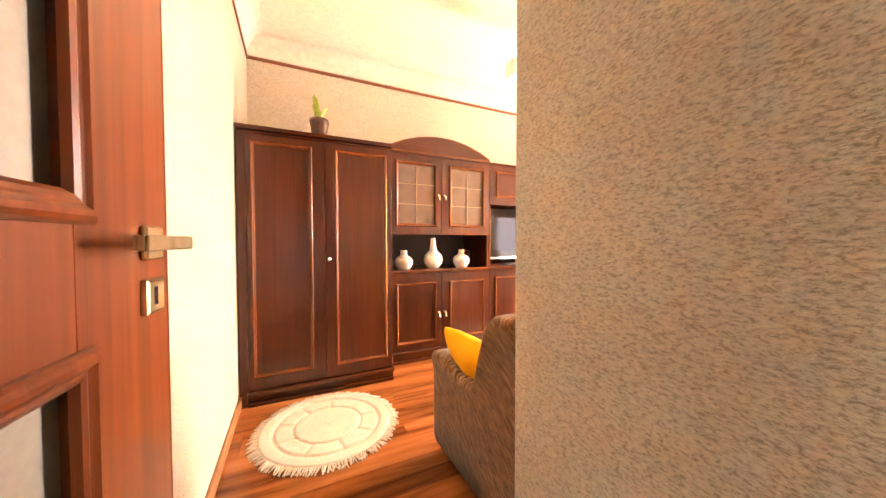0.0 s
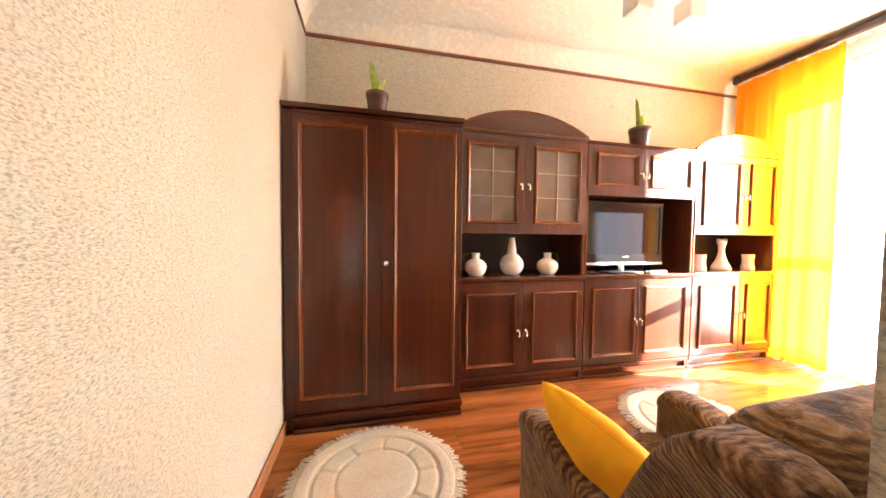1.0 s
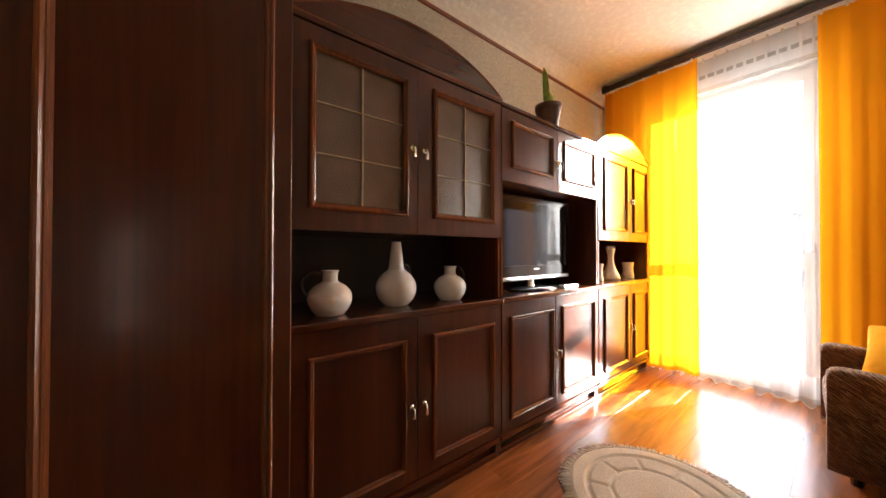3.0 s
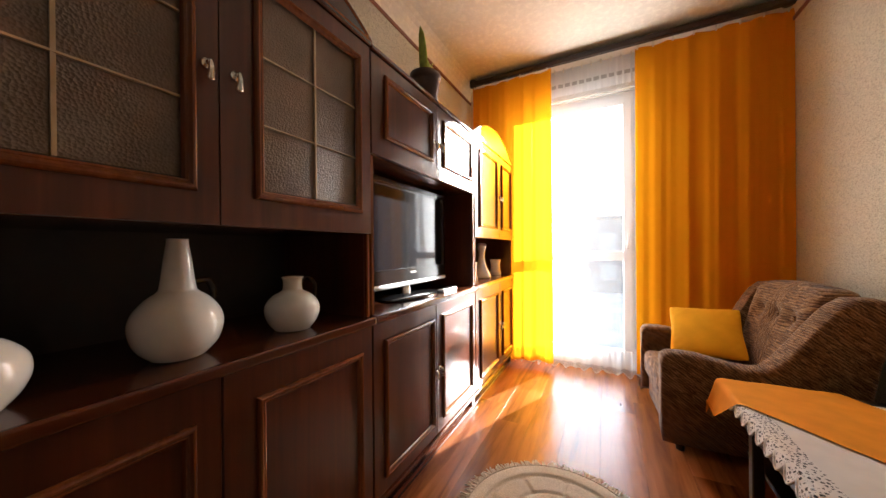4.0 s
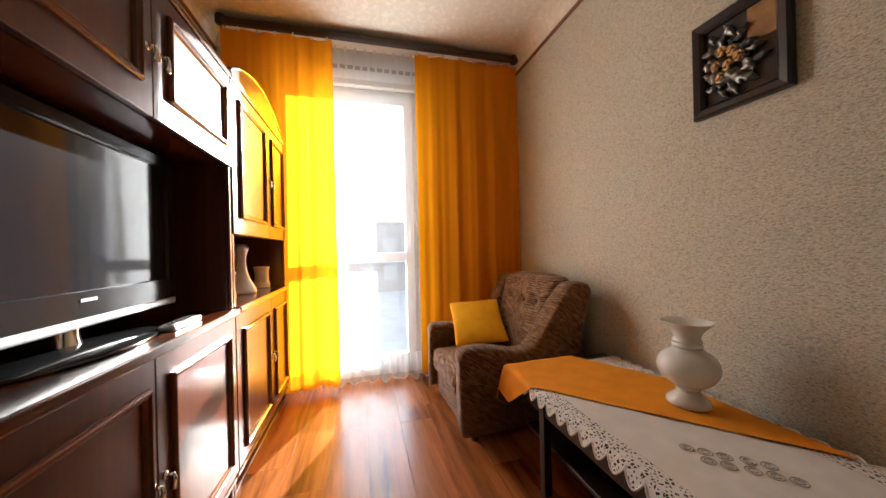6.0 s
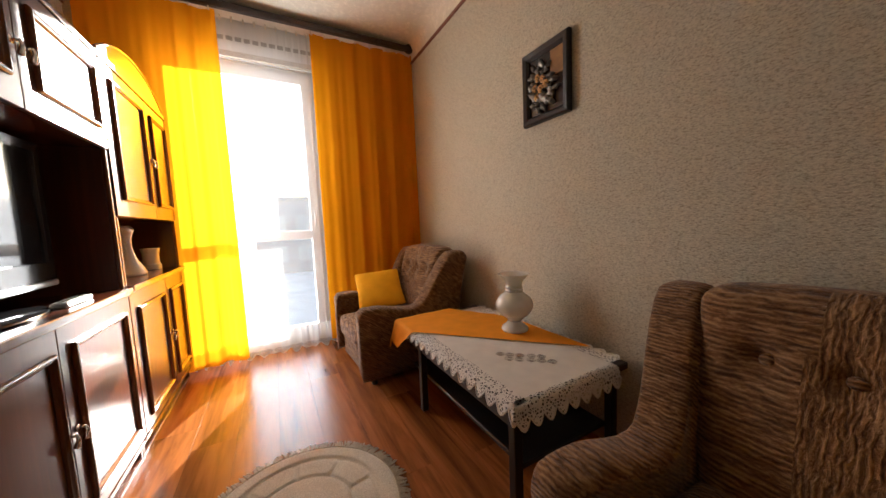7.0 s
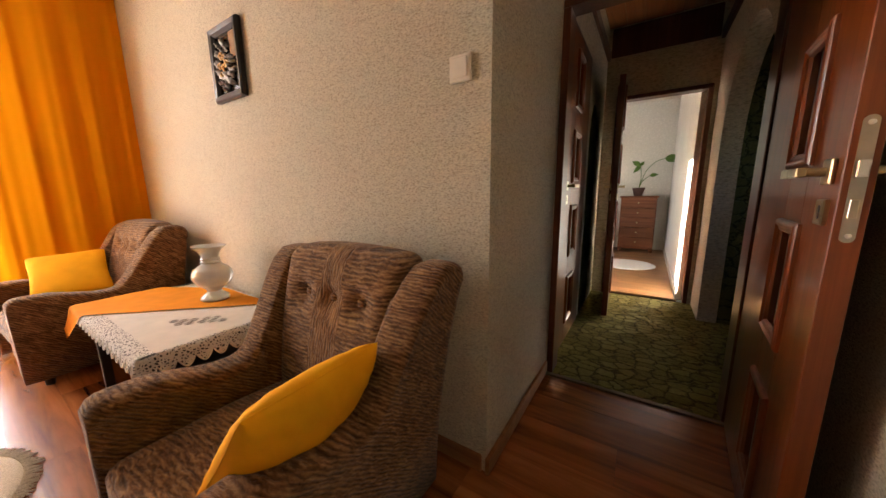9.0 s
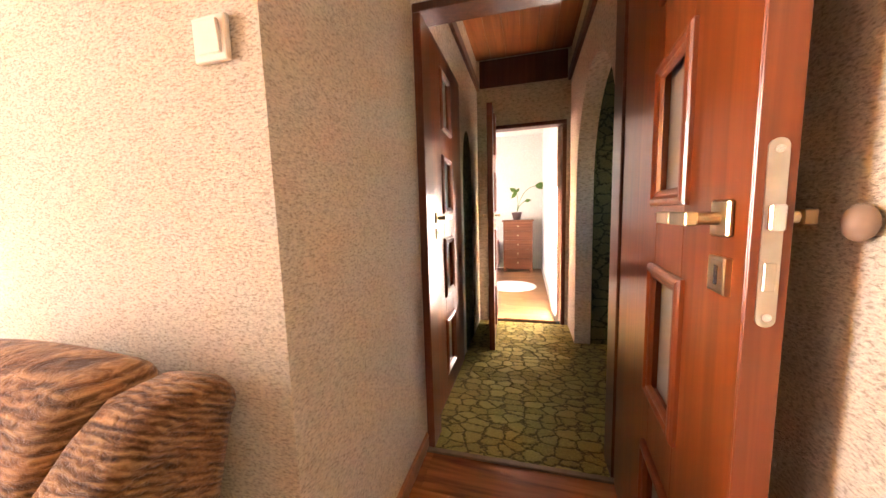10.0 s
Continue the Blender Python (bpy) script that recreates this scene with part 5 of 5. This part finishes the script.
def casing(name, axis, a0, a1, ztop, c0, c1, label, mat=None):
    """A door frame lining an opening: two jambs and a head; axis says which way the wall runs."""
    d = thing(name, label, "door frame", ((a0 + a1) / 2, c0, 0) if axis == "x" else (c0, (a0 + a1) / 2, 0), kind="structure")
    w = 0.035
    for n, u0, u1, z0, z1 in (("jamb", a0, a0 + w, 0, ztop - w), ("jamb", a1 - w, a1, 0, ztop - w), ("head", a0, a1, ztop - w, ztop)):
        b = (u0, u1, c0, c1, z0, z1) if axis == "x" else (c0, c1, u0, u1, z0, z1)
        part(n, box(*b, bevel=0.004), mat or FRAMEWOOD, d)
    return d


casing("door_frame_1", "x", DX0, DX1, DZ, YD - 0.108, YD + 0.012, "cherry brown door frame to the hall")

# ---- hall ----
HX0, HX1, HY0 = 0.0, PIER, -1.46
hall_floor = solo("hall_floor", box(-1.35, HX1, HY0, YD + 0.02, -0.1, 0.004), CARPET, "green cut-pile carpet with a stone pattern", "carpet", "structure")
solo("threshold", box(DX0, DX1, YD + 0.014, YD + 0.04, -0.012, 0.010, 0.003), plain("worn_brass_strip", (0.16, 0.11, 0.06), 0.5, 0.6), "flat brown metal threshold strip", "threshold", "structure")
wall_with_hole("hall_wall_left", "x", HX1, HX1 + 0.12, HY0, YD - 0.1, 0, 2.6, -0.58, 0.17, 0, 1.97, HALLWALL, "beige plaster hall wall with a door")
wall_with_hole("hall_wall_end", "y", HY0 - 0.1, HY0, -0.1, HX1 + 0.12, 0, 2.6, 0.03, 0.735, 0, 1.895, HALLWALL, "beige plaster wall at the hall's end")
casing("door_frame_2", "x", 0.03, 0.735, 1.895, HY0 - 0.105, HY0 + 0.008, "dark cherry door frame to the far room")
casing("door_frame_3", "y", -0.58, 0.17, 1.97, HX1 - 0.008, HX1 + 0.125, "dark cherry door frame in the hall")
glazed_leaf("door_2", "closed cherry door with four frosted panes in the hall", (HX1 + 0.03, -0.545), 90, 0.68, 1.93, handles=(1,))
glazed_leaf("door_3", "cherry door with frosted panes standing open into the hall", (0.70, HY0 + 0.03), 93.5, 0.68, 1.87)


def arched_wall(name, x0, x1, y0, y1, zt, a0, a1, spring, apex, mat, label):
    """A wall along y with an arched opening from a0 to a1."""
    n = 24
    mid, half = (a0 + a1) / 2, (a1 - a0) / 2
    arc = [(mid - half * math.cos(math.pi * k / n), spring + (apex - spring) * math.sin(math.pi * k / n)) for k in range(n + 1)]
    bm = bmesh.new()
    line = [(a0, 0)] + arc + [(a1, 0)]
    for x in (x0, x1):
        low = [bm.verts.new((x, y, z)) for y, z in line]
        top = [bm.verts.new((x, y, zt)) for y, z in line]
        for k in range(len(line) - 1):
            if abs(line[k][0] - line[k + 1][0]) > 1e-6:
                bm.faces.new((low[k], low[k + 1], top[k + 1], top[k]))
        for e0, e1 in ((y0, a0), (a1, y1)):
            bm.faces.new([bm.verts.new((x, e, z)) for e, z in ((e0, 0), (e1, 0), (e1, zt), (e0, zt))])
    bm.verts.ensure_lookup_table()
    for k in range(len(line) - 1):
        (ya, za), (yb, zb) = line[k], line[k + 1]
        bm.faces.new([bm.verts.new(c) for c in ((x0, ya, za), (x1, ya, za), (x1, yb, zb), (x0, yb, zb))])
    return solo(name, bm, mat, label, "wall", "structure")


arched_wall("hall_wall_right", HX0 - 0.12, HX0, HY0, YD - 0.1, 2.6, -1.03, 0.10, 1.30, 1.96, HALLWALL, "beige plaster hall wall with a round arch")
wall("hall_passage_wall", -0.62, HX0 - 0.12, -1.14, -1.04, 0, 2.6, "green stone patterned wall seen through the arch", GREENSTONE)
wall("hall_passage_side", -1.35, HX0 - 0.12, 0.12, 0.23, 0, 2.6, "green stone patterned passage wall", GREENSTONE)
wall_with_hole("hall_passage_end", "x", -1.45, -1.35, -1.6, 0.23, 0, 2.6, -0.75, -0.4, 1.25, 1.65, WHITEWALL, "pale grey end wall of the passage with an opening")
wall("hall_passage_back", -1.35, -0.62, -1.6, -1.5, 0, 2.6, "pale grey wall of the passage", WHITEWALL)
niche = bmesh.new()
n = 16
mid, half, spring, apex = -0.86, 0.17, 1.35, 1.72
line = [(mid - half, 0.02)] + [(mid - half * math.cos(math.pi * k / n), spring + (apex - spring) * math.sin(math.pi * k / n)) for k in range(n + 1)] + [(mid + half, 0.02)]
front = [niche.verts.new((HX1 - 0.006, y, z)) for y, z in line]
back = [niche.verts.new((HX1 - 0.002, y, z)) for y, z in line]
niche.faces.new(front)
for k in range(len(line)):
    j = (k + 1) % len(line)
    niche.faces.new((front[k], front[j], back[j], back[k]))
solo("hall_arch_panel", niche, GREENSTONE, "green stone patterned arched wall panel", "wall panel", "structure")
# hall ceiling of wood panels with a deep border
hc = box(-1.4, HX1, HY0, YD - 0.1, 2.5, 2.6)
for k in range(6):
    box(HX0 + 0.02 + 0.135 * k, HX0 + 0.15 + 0.135 * k, HY0 + 0.02, YD - 0.12, 2.485, 2.5, 0.003, hc)
solo("hall_ceiling", hc, HALLCEIL, "reddish wood panelled hall ceiling", "ceiling", "structure")
for nm, b in (("hall_trim_end", (HX0 + 0.03, HX1 - 0.03, HY0, HY0 + 0.02, 2.24, 2.48)), ("hall_trim_left", (HX1 - 0.025, HX1, HY0, YD - 0.1, 2.22, 2.30)), ("hall_trim_right", (HX0, HX0 + 0.025, HY0, YD - 0.1, 2.22, 2.30))):
    solo(nm, box(*b, bevel=0.005), FRAMEWOOD, "reddish wooden ceiling border", "trim", "structure")

# ---- the far room ----
RX0, RX1, RY0, RY1 = 0.10, 2.6, -4.55, HY0 - 0.1
wall("far_wall_right", RX0 - 0.1, RX0, RY0, RY1, 0, 2.6, "white painted wall of the far room", WHITEWALL)
wall("far_wall_back", RX0 - 0.1, RX1 + 0.1, RY0 - 0.1, RY0, 0, 2.6, "pale papered wall of the far room", WHITEWALL)
wall("far_wall_front", HX1 + 0.12, RX1 + 0.1, RY1, RY1 + 0.1, 0, 2.6, "white painted wall of the far room", WHITEWALL)
wall_with_hole("far_wall_window", "x", RX1, RX1 + 0.1, RY0, RY1, 0, 2.6, -3.05, -2.55, 0.85, 2.2, WHITEWALL, "white painted window wall of the far room")
solo("far_ceiling", box(RX0, RX1, RY0, RY1, 2.5, 2.6), WHITEWALL, "white ceiling of the far room", "ceiling", "structure")
far_floor = solo("far_floor", box(RX0, RX1, RY0, RY1, -0.1, -0.012), plain("far_floor_bed", (0.1, 0.05, 0.02), 0.8), "light brown parquet strip floor of the far room", "floor", "structure")
solo("far_baseboard", box(RX0, RX0 + 0.015, RY0, RY1, 0, 0.06, 0.003), WHITEPLASTIC, "white skirting board", "baseboard", "structure")
w2 = thing("window_2", "white framed window of the far room", "window", (RX1 + 0.05, -2.8, 0.85), kind="structure")
turn2 = Matrix(((0, 1, 0, 0), (1, 0, 0, 0), (0, 0, 1, 0), (0, 0, 0, 1)))
r2 = (-3.05, -2.55, 0.85, 2.2)
part("frame", rect_loft([(*r2, RX1 + 0.03), inset(r2, 0.06, RX1 + 0.03), inset(r2, 0.06, RX1 + 0.08), (*r2, RX1 + 0.08)], close=True, turn=turn2), PVC, w2)
CHESTWOOD = wood("chest_wood", (0.16, 0.05, 0.02), (0.25, 0.085, 0.035), (0.33, 0.12, 0.05), 0.4, "x", 40)


def chest():
    x0, x1, y0, y1, zt = 0.265, 0.80, -4.52, -4.14, 0.945
    c = thing("chest_of_drawers", "reddish wooden chest of five drawers with a potted plant", "chest of drawers", ((x0 + x1) / 2, (y0 + y1) / 2, 0))
    part("body", box(x0 + 0.01, x1 - 0.01, y0, y1 - 0.02, 0.08, zt - 0.02, 0.003), CHESTWOOD, c)
    part("top", box(x0 - 0.01, x1 + 0.01, y0, y1 + 0.015, zt - 0.025, zt, 0.006, seg=2), CHESTWOOD, c)
    for x in (x0 + 0.01, x1 - 0.07):
        part("foot", box(x, x + 0.06, y1 - 0.08, y1 - 0.01, 0, 0.08, 0.01), CHESTWOOD, c)
    part("apron", box(x0 + 0.07, x1 - 0.07, y1 - 0.04, y1 - 0.02, 0.05, 0.09), CHESTWOOD, c)
    h = (zt - 0.03 - 0.095) / 5
    for k in range(5):
        z = 0.095 + h * k
        d = part("drawer", box(x0 + 0.02, x1 - 0.02, y1 - 0.02, y1, z + 0.006, z + h - 0.006, 0.004), CHESTWOOD, c)
        bm = bmesh.new()
        bmesh.ops.create_uvsphere(bm, u_segments=10, v_segments=8, radius=0.013, matrix=Matrix.Translation(((x0 + x1) / 2, y1 + 0.01, z + h / 2)))
        part("knob", bm, BRASS, d, smooth=True)


chest()


FARLEAF = plain("rubber_leaf", (0.10, 0.2, 0.03), 0.4, var=0.3, scale=25)


def leafy_plant():
    x, y, z = 0.555, -4.30, 0.945
    p = thing("potted_plant", "young rubber plant in a brown pot on the chest", "plant", (x, y, z))
    part("pot", lathe([(0, 0), (0.06, 0), (0.085, 0.1), (0.095, 0.125), (0.09, 0.14), (0.08, 0.13), (0, 0.12)], (x, y, z), 20), plain("mauve_pot", (0.16, 0.09, 0.08), 0.5), p, smooth=True)
    stems = (((0, 0, 0.13), (-0.02, 0, 0.3), (0.0, 0, 0.5)), ((0, 0, 0.13), (-0.08, 0, 0.4), (-0.2, 0, 0.55), (-0.33, 0, 0.6)), ((0, 0, 0.13), (-0.05, 0.02, 0.25), (-0.14, 0.02, 0.33)))
    tips = []
    for s in stems:
        pts = smooth_line([(x + a, y + b, z + c) for a, b, c in s], 4)
        part("stem", tube(pts, 0.005, 6), FARLEAF, p)
        tips.append((pts[-1], pts[-1] - pts[-2]))
    leaves = [(tips[0][0], (0.4, 0, 0.3), 0.16), (tips[0][0], (0.5, 0.1, -0.5), 0.14), (tips[1][0], (-1, 0, 0.15), 0.2), (tips[1][0], (-0.6, 0.2, -0.25), 0.14), (tips[2][0], (-1, 0, 0.3), 0.12), (tips[0][0], (-0.3, 0.3, 0.5), 0.1)]
    for o, way, ln in leaves:
        o, way = Vector(o), Vector(way).normalized()
        side = way.cross(Vector((0, 1, 0))).normalized()

        def fn(u, q):
            w = (u - 0.5) * ln * 0.5 * math.sin(math.pi * min(0.97, max(0.03, q)) ** 0.8)
            return o + way * ln * q + side * w + Vector((0, 0.2 * abs(w), -0.1 * ln * q * q))
        part("leaf", grid_sheet(fn, 4, 7, 0.002), FARLEAF, p, smooth=True)


leafy_plant()
bm = lathe([(0, 0.001), (0.33, 0.001), (0.35, 0.008), (0.33, 0.016), (0, 0.016)], (0.59, -3.0, 0), 40)
solo("round_rug", bm, plain("white_shag", (0.8, 0.78, 0.74), 0.95, var=0.1, scale=90, relief=0.5), "round white shaggy rug on the far room floor", "rug")
bed = thing("armchair", "pink upholstered armchair at the far room wall", "armchair", (1.15, -4.1, 0))
PINK = plain("pink_velvet", (0.5, 0.25, 0.2), 0.9, var=0.15, scale=20)
part("seat", puffy(0.9, 1.5, -4.45, -3.85, 0.1, 0.42, 0.05, 0.02, 8), PINK, bed, smooth=True)
part("arm", puffy(0.88, 1.0, -4.45, -3.85, 0.08, 0.58, 0.05, 0.0, 8), PINK, bed, smooth=True)
part("backrest", puffy(1.0, 1.5, -4.52, -4.4, 0.3, 0.8, 0.05, 0.0, 8), PINK, bed, smooth=True)

# ---- floor planks, one object each ----


def planks(parent, x0, x1, y0, y1, along, width, length, z, mat, seed, keep=None):
    rng = random.Random(seed)
    data = {}
    a0, a1, b0, b1 = (x0, x1, y0, y1) if along == "x" else (y0, y1, x0, x1)
    rows = int(math.ceil((b1 - b0) / width))
    for r in range(rows):
        lo, hi = b0 + r * width, min(b1, b0 + (r + 1) * width)
        p = a0 - rng.uniform(0.1, 0.95) * length
        while p < a1:
            q = p + length
            s, e = max(p, a0), min(q, a1)
            p = q
            if e - s < 0.02:
                continue
            if keep and not keep(s, e, lo, hi):
                continue
            key = (round(e - s, 3), round(hi - lo, 3))
            if key not in data:
                L, W = key[0] - 0.0005, key[1] - 0.0005
                bmm = box(-L / 2, L / 2, -W / 2, W / 2, -0.010, 0.0) if along == "x" else box(-W / 2, W / 2, -L / 2, L / 2, -0.010, 0.0)
                bmesh.ops.bevel(bmm, geom=[ed for ed in bmm.edges if all(v.co.z > -0.001 for v in ed.verts)], offset=0.0003, segments=1, affect="EDGES")
                me = bpy.data.meshes.new("plank")
                bmm.to_mesh(me)
                bmm.free()
                me.materials.append(mat)
                data[key] = me
            ob = new("plank", data[key])
            ob.parent = parent
            ob.location = ((s + e) / 2, (lo + hi) / 2, z) if along == "x" else ((lo + hi) / 2, (s + e) / 2, z)


planks(floor, XW, PIER, YD + 0.04, YS, "x", 0.193, 1.29, 0.0, FLOORWOOD, 7)
planks(floor, XW, XE, YS, YN, "x", 0.193, 1.29, 0.0, FLOORWOOD, 8)
PARQUET = wood("light_parquet", (0.26, 0.12, 0.045), (0.38, 0.19, 0.08), (0.48, 0.26, 0.12), 0.3, "x", 30, jitter=True)
planks(far_floor, RX0, 1.7, RY0, RY1, "x", 0.07, 0.45, 0.0, PARQUET, 9)
